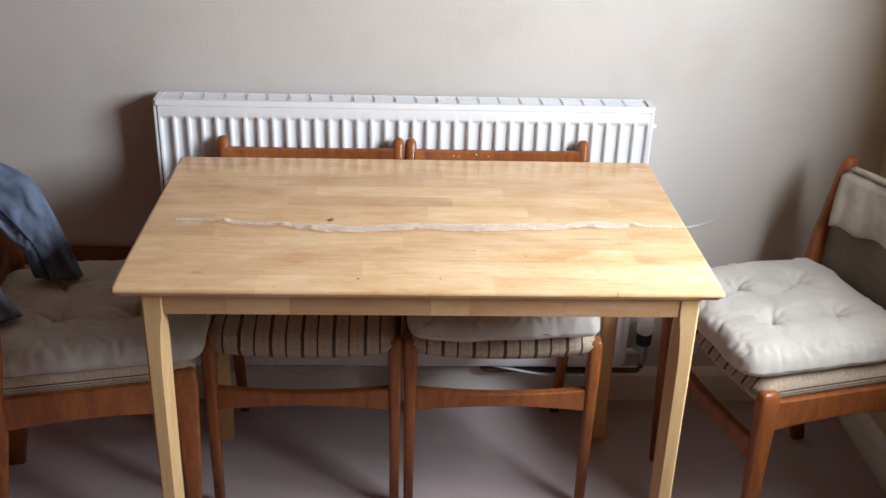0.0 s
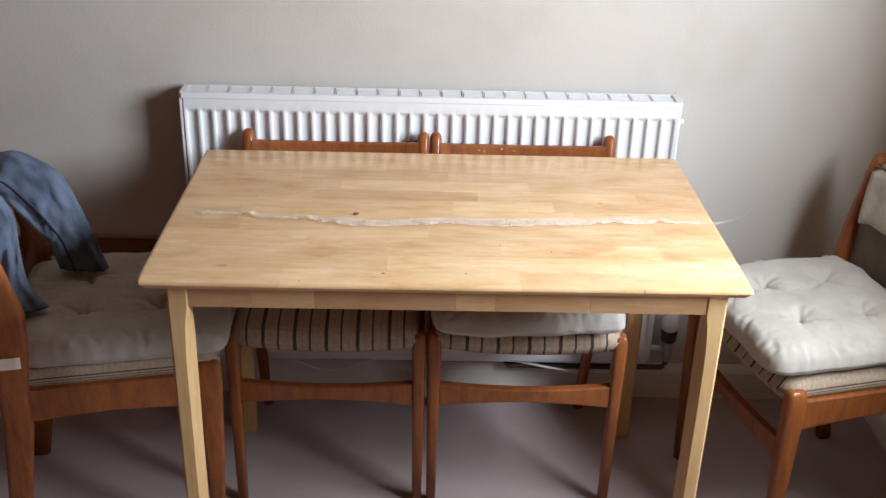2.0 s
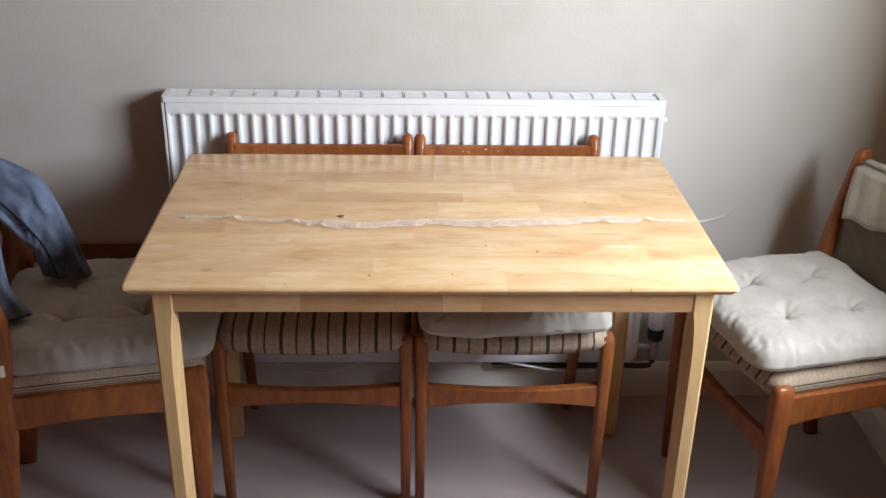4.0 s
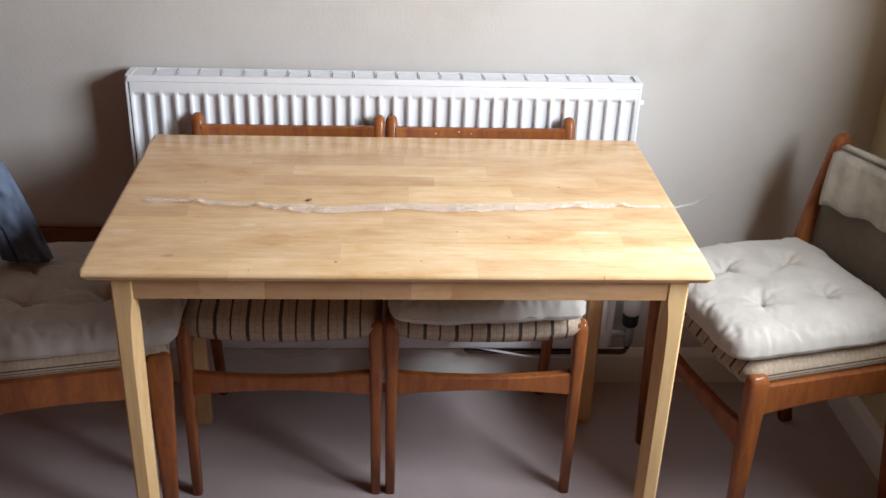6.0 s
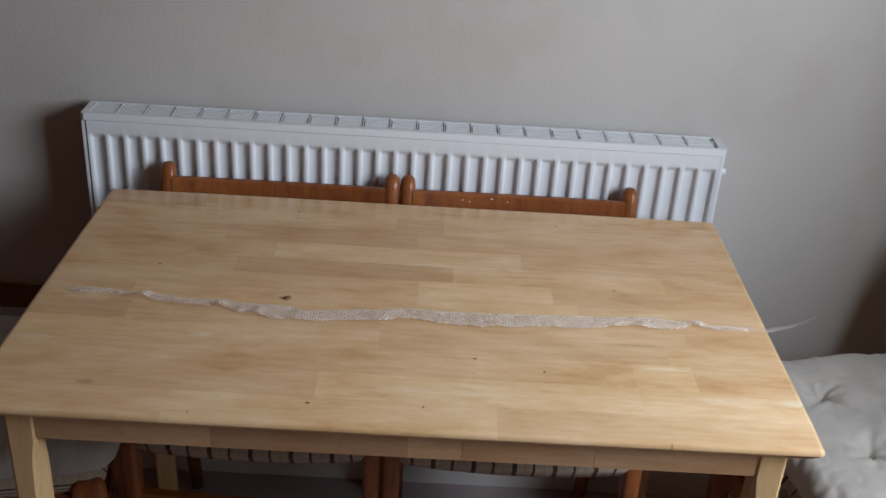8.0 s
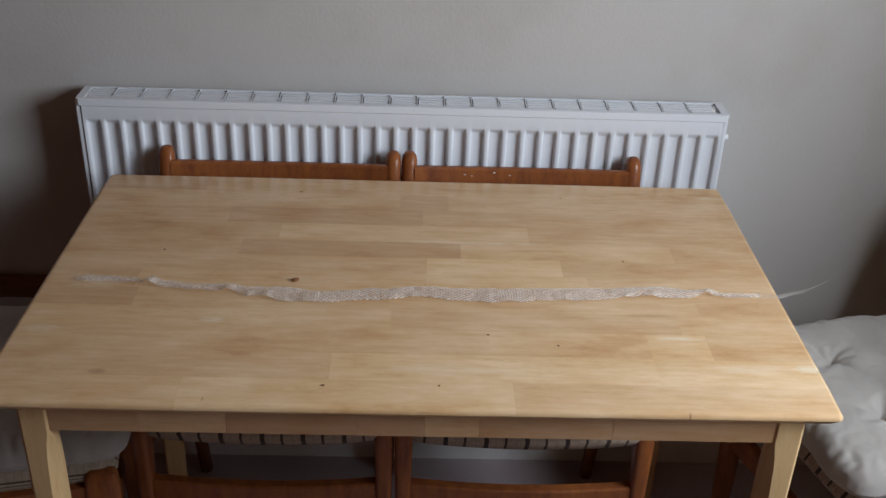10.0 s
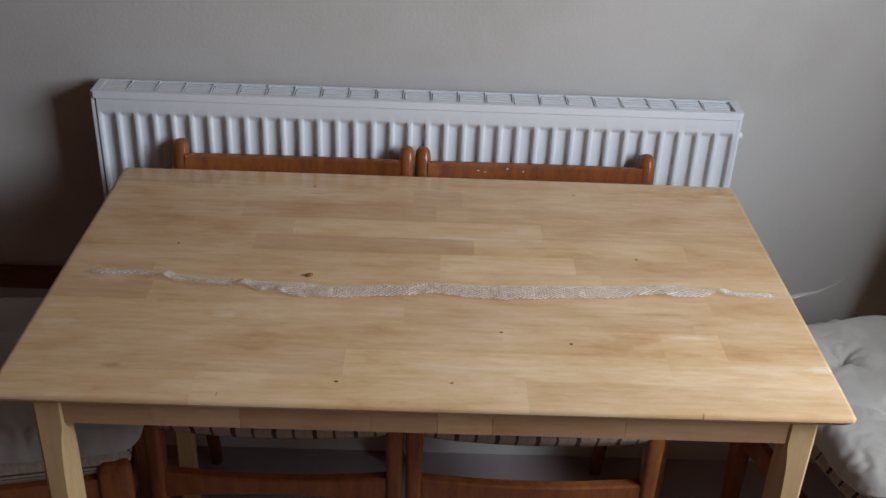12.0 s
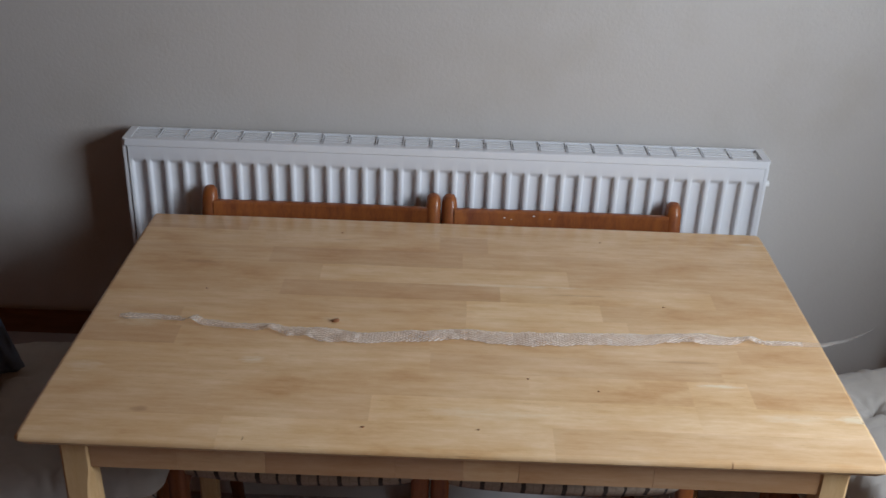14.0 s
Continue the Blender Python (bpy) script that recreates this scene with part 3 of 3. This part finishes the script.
# ---- chairs ----
def chair(name, m, label, back_fabric, pad_z=0.625, pad_h=0.083, deep=0.0, lean=0.0, stout=0.0):
    """Local: front legs on y = 0, the back at +y."""
    ch = thing(name, m, label, "chair", "chairs round the table")
    fw, rw = 0.207, 0.209
    for s in (-1, 1):
        rings = []
        for z, y, w, d in ((0.0, 0.004, 0.022, 0.026), (0.25, 0.001, 0.026, 0.032), (0.43, 0.0, 0.031, 0.040), (0.458, 0.0, 0.030, 0.038), (0.469, 0.0, 0.024, 0.031), (0.473, 0.0, 0.013, 0.018)):
            rings.append([(s * fw + a, y + b, z) for a, b in rounded_rect(w, d + stout * min(1.0, z / 0.3), min(w, d) * 0.3)])
        part("leg", loft(rings), M_CHAIR, ch, smooth=True)
        rings = []
        for z, y, w, d in ((0.0, 0.412, 0.024, 0.03), (0.15, 0.378, 0.026, 0.034), (0.36, 0.338, 0.028, 0.044), (0.46, 0.331, 0.029, 0.05), (0.54, 0.333, 0.029, 0.05), (0.62, 0.340, 0.029, 0.047), (0.70, 0.352, 0.029, 0.041), (0.785, 0.368, 0.029, 0.032), (0.797, 0.371, 0.026, 0.026), (0.803, 0.372, 0.018, 0.018), (0.805, 0.373, 0.008, 0.008)):
            y += deep * min(1.0, 0.3 + z) - lean * smoothstep(0.44, 0.64, z)
            rings.append([(s * (rw if z > 0.4 else rw - 0.006 * (0.4 - z) / 0.4) + a, y + b, z) for a, b in rounded_rect(w, d + stout, min(w, d) * 0.42)])
        part("leg", loft(rings), M_CHAIR, ch, smooth=True)
        rings = []
        for k in range(7):
            u = k / 6
            y, x = 0.018 + u * (0.30 + deep), s * (fw + (rw - fw) * u)
            bot = 0.385 - stout * 0.9 + 0.012 * math.sin(math.pi * u)
            rings.append([(x - 0.010, y, bot), (x + 0.010, y, bot), (x + 0.011, y, bot + 0.004), (x + 0.011, y, 0.446), (x + 0.008, y, 0.449), (x - 0.010, y, 0.449)])
        part("side_rail", loft(rings), M_CHAIR, ch)
    rings = []
    for k in range(13):
        u = -1 + k / 6
        x, h = u * (fw - 0.014), 0.017 + 0.012 * u * u
        z = 0.312
        rings.append([(x, -0.009, z - h), (x, 0.007, z - h), (x, 0.010, z - h + 0.003), (x, 0.010, z + h - 0.003), (x, 0.007, z + h), (x, -0.009, z + h), (x, -0.012, z + h - 0.003), (x, -0.012, z - h + 0.003)])
    part("front_stretcher", loft(rings), M_CHAIR, ch)
    part("back_rail", box(-rw + 0.012, rw - 0.012, 0.325 + deep, 0.345 + deep, 0.385, 0.445, 0.003), M_CHAIR, ch)
    rings = []
    for k in range(13):
        u = -1 + k / 6
        x, y = u * (rw - 0.01), 0.345 + deep + 0.022 * (1 - u * u)
        top, bot = 0.774 + 0.009 * u * u, 0.712
        rings.append([(x, y - 0.006, bot), (x, y + 0.008, bot), (x, y + 0.019, top - 0.004), (x, y + 0.016, top), (x, y + 0.008, top), (x, y + 0.005, top - 0.004)])
    part("top_rail", loft(rings), M_CHAIR, ch)
    rings = []
    for k in range(15):
        u = -1 + k / 7
        x = u * (rw - 0.016)
        y = 0.335 + deep + 0.018 * (1 - u * u)
        t = 0.014 * math.sqrt(max(0.05, 1 - abs(u) ** 6))
        prof = []
        for j in range(16):
            a = 2 * math.pi * j / 16
            c, sn = math.cos(a), math.sin(a)
            zz = pad_z + pad_h * math.copysign(abs(sn) ** 0.35, sn)
            prof.append((x, y + t * math.copysign(abs(c) ** 0.6, c) + (zz - 0.58) * 0.10, zz))
        rings.append(prof)
    part("back_pad", loft(rings), back_fabric, ch, "upholstered back pad", smooth=True)
    # seat pad: soft slab whose front edge rolls over and sags a little in the middle
    n = 22
    rows = []
    for side in (1, -1):
        for j in range(n + 1) if side == 1 else range(n, -1, -1):
            v = -1 + 2 * j / n
            row = []
            for k in range(n + 1):
                u = -1 + 2 * k / n
                x = u * (fw + 0.006 - 0.02 * (v < -0.96))
                y = 0.15 + deep / 2 + v * (0.175 + deep / 2)
                e = (1 - abs(u) ** 14) * (1 - abs(v) ** 14)
                full = max(0.0, e) ** 0.5
                sag = 0.016 * (1 - u * u) * smoothstep(-0.5, -1.0, v)
                z = 0.462 - sag + (0.034 * full if side == 1 else -0.030 * full)
                row.append((x, y, z))
            rows.append(row)
    bm = loft(rows, closed=False, caps=False)
    bmesh.ops.remove_doubles(bm, verts=bm.verts[:], dist=1e-5)
    part("seat", bm, M_STRIPE, ch, "beige seat pad with dark brown stripes", smooth=True)
    return ch


C1 = pose(-0.229, -0.525, 0)
C2 = pose(0.219, -0.525, 0)
CR = pose(0.701, -0.5385, 0, 0, 0, -76.0)
CL = pose(-0.505, -0.46, 0, 0, 0, 102.0)
first = chair("dining_chair", C1, "teak dining chair with striped seat tucked under the table", M_STRIPE)
copy_thing(first, C2)
chair("dining_chair", CR, "teak dining chair with a taupe back pad beside the wall", M_TAUPE, 0.62, 0.10, deep=0.050, stout=0.008)
chair("dining_chair", CL, "teak dining chair with jeans over its back", M_STRIPE, deep=0.072, lean=0.038, stout=0.014)


# ---- seat cushions ----
def cushion(m, label, seed, size=(0.43, 0.43), thick=0.072, rims=12):
    rng = random.Random(seed)
    off = Vector((rng.uniform(0, 50), rng.uniform(0, 50), 0))
    n = 120
    tufts = [(sx * 0.36, sy * 0.36) for sx in (-1, 1) for sy in (-1, 1)]
    creases = []
    for tu, tv in tufts:
        start = rng.uniform(0, 6.28)
        for q in range(4):
            creases.append((tu, tv, start + q * 1.57 + rng.uniform(-0.5, 0.5), rng.uniform(0.16, 0.42), rng.uniform(0.004, 0.010)))
    for q in range(rims):
        s, o = rng.choice(((0, 1), (0, -1), (1, 1), (1, -1))), rng.uniform(-0.85, 0.85)
        tu, tv = (s[1] * 0.97, o) if s[0] else (o, s[1] * 0.97)
        creases.append((tu, tv, math.atan2(-tv, -tu) + rng.uniform(-0.5, 0.5), rng.uniform(0.10, 0.24), rng.uniform(0.005, 0.011)))
    creases = [(a, b, math.cos(g), math.sin(g), ln, dp) for a, b, g, ln, dp in creases]
    rows = []
    for side in (1, -1):
        for j in range(n + 1) if side == 1 else range(n, -1, -1):
            v = -1 + 2 * j / n
            row = []
            for k in range(n + 1):
                u = -1 + 2 * k / n
                e = max(0.0, (1 - abs(u) ** 9) * (1 - abs(v) ** 9)) ** 0.5
                wob = 0.010 * noise.noise(Vector((u * 2.2, v * 2.2, 0)) + off)
                pull = 1 - 0.07 * abs(u * v) ** 5 + 0.012 * noise.noise(Vector((u * 9, v * 9, 21)) + off) * max(abs(u), abs(v)) ** 6
                x, y = u * size[0] / 2 * pull + wob * abs(u), v * size[1] / 2 * pull + wob * abs(v)
                if side == 1:
                    h = thick * e
                    for tu, tv in tufts:
                        d = math.hypot(u - tu, v - tv)
                        ang = math.atan2(v - tv, u - tu)
                        crease = 0.2 + 0.8 * abs(math.cos(2 * ang + tu * 3 + seed + 0.5 * noise.noise(Vector((d * 6, tu * 9, tv * 9))))) ** 10
                        h -= 0.022 * math.exp(-(d / 0.10) ** 2) + 0.026 * crease * math.exp(-d / 0.15)
                    for a, b, c, sn, ln, dp in creases:
                        f = ((u - a) * c + (v - b) * sn) / ln
                        if -0.15 < f < 1:
                            w = (u - a) * -sn + (v - b) * c + 0.05 * math.sin(f * 3 + a * 9)
                            if abs(w) < 0.12:
                                fade = min(1.0, (f + 0.15) * 5) * (1 - f)
                                h -= dp * fade * (math.exp(-abs(w) / 0.016) - 0.35 * math.exp(-(abs(w) - 0.06) ** 2 / 0.0008))
                    rim = max(abs(u), abs(v))
                    pucker = smoothstep(0.78, 0.98, rim) * noise.noise(Vector((u * 13, v * 13, 3)) + off)
                    h += 0.008 * noise.noise(Vector((u * 3.0, v * 3.0, 9)) + off) * e + 0.011 * pucker * e
                    crumple = 1 - abs(noise.noise(Vector((u * 5.0 + v * 1.5, v * 5.0, 4)) + off)) * 3.0
                    h -= 0.0022 * max(0.0, crumple) ** 3 * e
                    fine = 1 - abs(noise.noise(Vector((u * 11.0, v * 9.0 + u * 3, 14)) + off)) * 3.2
                    h -= 0.0014 * max(0.0, fine) ** 2 * smoothstep(0.45, 0.9, rim) * e
                    z = 0.024 + h * 0.70
                else:
                    z = 0.024 - 0.024 * e
                row.append((x, y, z))
            rows.append(row)
    bm = loft(rows, closed=False, caps=False)
    bmesh.ops.remove_doubles(bm, verts=bm.verts[:], dist=1e-5)
    top = thing("seat_cushion", m, label, "cushion", "linen seat cushions")
    part("cover", bm, M_LINEN, top, smooth=True)
    for tu, tv in tufts:
        x, y = tu * size[0] / 2, tv * size[1] / 2
        b = bmesh.new()
        bmesh.ops.create_uvsphere(b, u_segments=8, v_segments=5, radius=0.004, matrix=Matrix.LocRotScale((x, y, 0.024 + thick * 0.70 - 0.028), None, (1, 1, 0.5)))
        part("tuft", b, M_STRAP, top)
    return top


SEAT_Z = 0.493
cushion(CR @ pose(-0.003, 0.154, SEAT_Z, 0, 0, -1), "natural linen tufted cushion on a chair beside the wall", 3)
cushion(CL @ pose(0.0, 0.168, SEAT_Z - 0.012, 0, 0, -1), "natural linen tufted cushion beneath a pair of jeans", 5, (0.43, 0.45))
cushion(C2 @ pose(0.0, 0.14, SEAT_Z + 0.001, 0, -1.5, 1), "natural linen cushion on a chair under the table", 8, rims=34)


# ---- cotton tie round the post of the left chair ----
def tie(m):
    ring_o, ring_i = rounded_rect(0.040, 0.069, 0.012, 4), rounded_rect(0.036, 0.065, 0.010, 4)
    bm = bmesh.new()
    vs = []
    for z in (0.508, 0.534):
        vs.append([[bm.verts.new((a, b, z + 0.002 * math.sin(9 * a * 20))) for a, b in ring] for ring in (ring_o, ring_i)])
    n = len(ring_o)
    for k in range(n):
        j = (k + 1) % n
        (o0, i0), (o1, i1) = vs
        for q in ((o0[k], o0[j], o1[j], o1[k]), (i0[j], i0[k], i1[k], i1[j]), (o1[k], o1[j], i1[j], i1[k]), (o0[j], o0[k], i0[k], i0[j])):
            bm.faces.new(q)
    ob = mesh_object("cushion_tie", bm, M_STRAP)
    ob.matrix_world = m
    return tagged(ob, "cream cotton tape tied round a chair post", "tie")


tie(CL @ pose(-0.209, 0.391, 0))


# ---- cloth over the back of the right chair ----
def back_cover(m):
    n, k2 = 30, 36
    rows = []
    for j in range(n + 1):
        s = j / n * 0.37 - 0.135
        row = []
        for k in range(k2 + 1):
            u = -1 + 2 * k / k2
            x = u * 0.170
            yy = 0.352 + 0.022 * (1 - u * u)
            if abs(s) < 0.02:
                a = s / 0.02 * math.pi / 2
                y, z = yy + 0.008 - 0.022 * math.sin(-a) * -1, 0.783 + 0.012 * math.cos(a)
            elif s > 0:
                y, z = yy + 0.030 + 0.006 * (s - 0.02), 0.783 - (s - 0.02)
            else:
                y, z = yy - 0.014 - 0.12 * (-s - 0.02), 0.783 - (-s - 0.02)
            w = noise.noise(Vector((u * 2.4, s * 9, 4.0)))
            hem = 0.014 * noise.noise(Vector((u * 3.0, 0.0, 8.0))) + 0.02 * u
            y += (-0.010 * abs(w) if s < 0 else 0.008 * abs(w)) - (0.004 if s < -0.02 else 0)
            z += hem * abs(s) / 0.135
            row.append((x * (1 + 0.03 * w), y, z))
        rows.append(row)
    ob = mesh_object("chair_back_cloth", loft(rows, closed=False, caps=False), M_CLOTH, True)
    mod = ob.modifiers.new("thickness", "SOLIDIFY")
    mod.thickness = 0.003
    ob.matrix_world = m
    return tagged(ob, "crumpled grey beige cloth folded over a chair back", "cloth")


back_cover(CR @ pose(0, 0.046, 0))


# ---- jeans over the back of the left chair ----
def jeans():
    ox, oy, oz = -0.86, -0.47, 0.55

    def limb(rows, thick, seed):
        """Each row is the upper and the lower edge of the flattened trouser leg."""
        dense = []
        for a, b in zip(rows, rows[1:]):
            for k in range(9):
                dense.append([p + (q - p) * k / 9 for p, q in zip(a, b)])
        dense.append(list(rows[-1]))
        for _ in range(7):
            dense = [dense[0]] + [[(p + 2 * q + r) / 4 for p, q, r in zip(dense[i - 1], dense[i], dense[i + 1])] for i in range(1, len(dense) - 1)] + [dense[-1]]
        rings, seam = [], []
        for k, row in enumerate(dense):
            hi, lo = Vector(row[:3]), Vector(row[3:])
            nxt, old = dense[min(k + 1, len(dense) - 1)], dense[max(k - 1, 0)]
            along = (Vector(nxt[:3]) + Vector(nxt[3:]) - Vector(old[:3]) - Vector(old[3:])).normalized()
            mid, half = (hi + lo) / 2, (hi - lo) / 2
            out = half.cross(along).normalized()
            if out.y > 0:
                out = -out
            ring = []
            for j in range(48):
                a = 2 * math.pi * j / 48
                c, sn = math.cos(a), math.sin(a)
                fold = 1 + 0.7 * noise.noise(Vector((c * 2.6 + seed, sn * 2.0, k * 0.11))) + 0.4 * noise.noise(Vector((c * 6 + seed + k * 0.12, sn * 3, k * 0.3)))
                crease = max(0.0, 1 - 5 * abs(noise.noise(Vector((c * 1.6 + k * 0.05, seed, k * 0.09))))) ** 2
                ring.append(mid + half * math.copysign(abs(c) ** 0.85, c) + out * sn * thick * (fold - 0.35 * crease))
            rings.append([p - Vector((ox, oy, oz)) for p in ring])
            seam.append(rings[-1][15] + out * 0.0012)
        centre = sum(rings[-1], Vector()) / 48
        inside = rings[-4][0] - rings[-1][0]
        rings.append([centre + (p - centre) * 0.9 for p in rings[-1]])
        rings.append([centre + (p - centre) * 0.85 + inside for p in rings[-1]])
        return loft(rings), seam

    top = thing("jeans", pose(ox, oy, oz), "faded blue denim jeans hanging over a chair back", "jeans")
    far_leg = [(-1.03, -0.36, 0.66, -1.03, -0.43, 0.62), (-0.985, -0.37, 0.79, -0.985, -0.43, 0.73), (-0.905, -0.38, 0.832, -0.935, -0.44, 0.75), (-0.81, -0.39, 0.785, -0.885, -0.44, 0.688), (-0.774, -0.395, 0.70, -0.858, -0.445, 0.66), (-0.750, -0.40, 0.63, -0.836, -0.445, 0.635), (-0.726, -0.40, 0.548, -0.822, -0.445, 0.572)]
    near_leg = [(-1.02, -0.52, 0.66, -1.02, -0.62, 0.64), (-0.93, -0.52, 0.80, -0.99, -0.61, 0.785), (-0.876, -0.55, 0.79, -0.945, -0.59, 0.80), (-0.857, -0.55, 0.741, -0.945, -0.59, 0.72), (-0.853, -0.565, 0.674, -0.94, -0.60, 0.65), (-0.838, -0.59, 0.61, -0.92, -0.625, 0.585), (-0.792, -0.61, 0.568, -0.878, -0.64, 0.552)]
    for rows, thick, seed in ((far_leg, 0.019, 1.0), (near_leg, 0.020, 7.0)):
        bm, seam = limb(rows, thick, seed)
        leg = part("trouser_leg", bm, M_DENIM, top, smooth=True)
        part("seam", tube(seam, 0.0022, 6), M_SEAM, leg, "dark stitched seam")
    return top


jeans()


# ---- shed snake skin ----
def snake_skin():
    line = [(-0.479, -0.587, 0.005), (-0.460, -0.588, 0.009), (-0.432, -0.587, 0.0072), (-0.395, -0.589, 0.0066), (-0.378, -0.595, 0.004), (-0.366, -0.592, 0.0118), (-0.345, -0.599, 0.0085), (-0.299, -0.605, 0.0085), (-0.246, -0.606, 0.0105), (-0.217, -0.615, 0.012), (-0.159, -0.621, 0.018), (-0.118, -0.626, 0.0145), (-0.027, -0.615, 0.0148), (0.037, -0.606, 0.015), (0.083, -0.611, 0.0162), (0.133, -0.612, 0.018), (0.247, -0.605, 0.0165), (0.313, -0.601, 0.015), (0.362, -0.594, 0.0128), (0.400, -0.592, 0.015), (0.433, -0.595, 0.0116), (0.467, -0.591, 0.008), (0.496, -0.598, 0.0064), (0.571, -0.598, 0.0058), (0.602, -0.591, 0.004), (0.632, -0.588, 0.0022), (0.655, -0.586, 0.0007)]
    folds = ((-0.366, 0.007), (-0.247, 0.004), (-0.19, 0.004), (0.345, 0.002), (0.385, 0.0025), (0.468, 0.005))

    def at(x):
        for (xa, ya, wa), (xb, yb, wb) in zip(line, line[1:]):
            if x <= xb:
                f = smoothstep(xa, xb, x)
                return ya + (yb - ya) * f, wa + (wb - wa) * f
        return line[-1][1:]

    def place(x, u):
        y, w = at(x)
        wob = noise.noise(Vector((x * 26, u * 0.8, 2.0)))
        cr = noise.noise(Vector((x * 70, u * 2.0, 6.0)))
        over = smoothstep(0.568, 0.60, x)
        arch = sum(h * math.exp(-((x - 0.004 * u - c) / 0.009) ** 2) for c, h in folds)
        lift = 0.0010 + (0.0030 * abs(wob) + 0.0012 * abs(cr)) * (1 - over) * (1 - 0.3 * u) + arch * (0.65 - 0.45 * u)
        lift += (0.0030 * (1 - u * u) + 0.0010 * u * u) * (1 - over) + over * 0.004 + max(0.0, x - 0.60) ** 1.5 * 2.1
        edge = 1 + 0.16 * noise.noise(Vector((x * 40, 3.0 * (u > 0), 1.0))) + 0.06 * noise.noise(Vector((x * 130, 5.0 * (u > 0), 7.0)))
        return (x, y + u * w * 1.05 * edge, TZ + lift)

    top = thing("snake_skin", pose(0, 0, 0), "long translucent shed snake skin lying across the table", "snake skin")
    n, m = 420, 10
    rows = [[place(line[0][0] + (line[-1][0] - line[0][0]) * k / n, -1 + 2 * j / m) for j in range(m + 1)] for k in range(n + 1)]
    cut = int(n * (0.545 - line[0][0]) / (line[-1][0] - line[0][0]))
    part("membrane", loft(rows[:cut + 1], closed=False, caps=False), M_SKIN, top, smooth=True)
    part("tail", loft(rows[cut:], closed=False, caps=False), M_TAIL, top, "thin clear tail end", smooth=True)
    verts, faces = [], []
    step = 0.0042
    count = int((0.535 - line[0][0]) / step)
    for k in range(count):
        x = line[0][0] + 0.01 + k * step
        w = at(x)[1]
        across = max(3, int(2.1 * w / 0.0040))
        for j in range(across):
            u = -1 + 2 * (j + (0.25 if k % 2 else 0.75)) / across
            du, dx = 0.62 / across, step * 0.64
            tilt = 0.0007 * noise.noise(Vector((k * 0.71, j * 1.3, 5.0)))
            if abs(u) + du > 1.02:
                continue
            b = len(verts)
            for ax, au, up in ((-dx, 0, 0.0002), (0, -du, 0.0002), (dx, 0, 0.0008), (0, du, 0.0002), (0.15 * dx, 0, 0.0009)):
                px, py, pz = place(x + ax, u + au)
                verts.append((px, py, pz + up + tilt * (ax / dx + au / du)))
            faces += [(b, b + 1, b + 4), (b + 1, b + 2, b + 4), (b + 2, b + 3, b + 4), (b + 3, b, b + 4)]
    me = bpy.data.meshes.new("scaly_surface")
    me.from_pydata(verts, [], faces)
    me.materials.append(M_SCALE)
    sc = new("scaly_surface", me)
    sc.parent = top
    tagged(sc, kind="stuff")
    return top


snake_skin()


# ---- small marks on the table ----
def crumb(x, y, r, seed):
    rng = random.Random(seed)
    bm = bmesh.new()
    bmesh.ops.create_icosphere(bm, subdivisions=2, radius=r)
    for v in bm.verts:
        v.co *= 1 + 0.35 * noise.noise(v.co * (2 / r) + Vector((seed, 0, 0)))
        v.co.x *= 1.5
        v.co.z *= 0.55
    low = min(v.co.z for v in bm.verts)
    ob = mesh_object("crumb", bm, M_CRUMB, True)
    ob.matrix_world = pose(x, y, TZ - low, 0, 0, rng.uniform(-20, 20))
    return tagged(ob, "small dark brown crumb on the table top", "crumb", "crumbs on the table")


for k, (x, y, r) in enumerate(((-0.155, -0.578, 0.0042), (-0.37, -0.491, 0.0013), (-0.178, -0.274, 0.0012), (0.279, -0.275, 0.0010), (0.354, -0.498, 0.0013), (-0.091, -0.839, 0.0016), (0.059, -0.835, 0.0012), (0.129, -0.714, 0.0012), (0.225, -0.738, 0.0013))):
    crumb(x, y, r, k)


# ---- white cable drooping below the radiator ----
pts = []
for k in range(61):
    x = -0.50 + k / 60 * 1.02
    swag = math.sin(math.pi * min(1.0, max(0.0, (x + 0.43) / 0.36))) ** 2
    z = 0.157 - 0.037 * swag - 0.040 * smoothstep(0.17, 0.40, x) + 0.002 * math.sin(x * 23)
    pts.append((x, WALL_Y - 0.062 - 0.006 * math.sin(x * 5) - 0.028 * swag, z))
tagged(mesh_object("cable", tube(pts, 0.0035, 8), M_FRAME, True), "white cable drooping along the wall below a radiator", "cable")


# ---- paint flecks on the top rail of one chair ----
for k, (x, z, w) in enumerate(((-0.105, 0.765, 0.004), (-0.092, 0.762, 0.003), (-0.05, 0.768, 0.005), (-0.02, 0.763, 0.003))):
    u = x / 0.199
    y = 0.345 + 0.022 * (1 - u * u) + 0.0028
    bm = bmesh.new()
    bmesh.ops.create_icosphere(bm, subdivisions=1, radius=w * 0.6, matrix=Matrix.LocRotScale((x, y, z), None, (1.0, 0.25, 0.45)))
    ob = mesh_object("paint_fleck", bm, M_FRAME)
    ob.matrix_world = C2
    tagged(ob, "fleck of dried white paint on a chair rail", "paint fleck", "paint flecks")
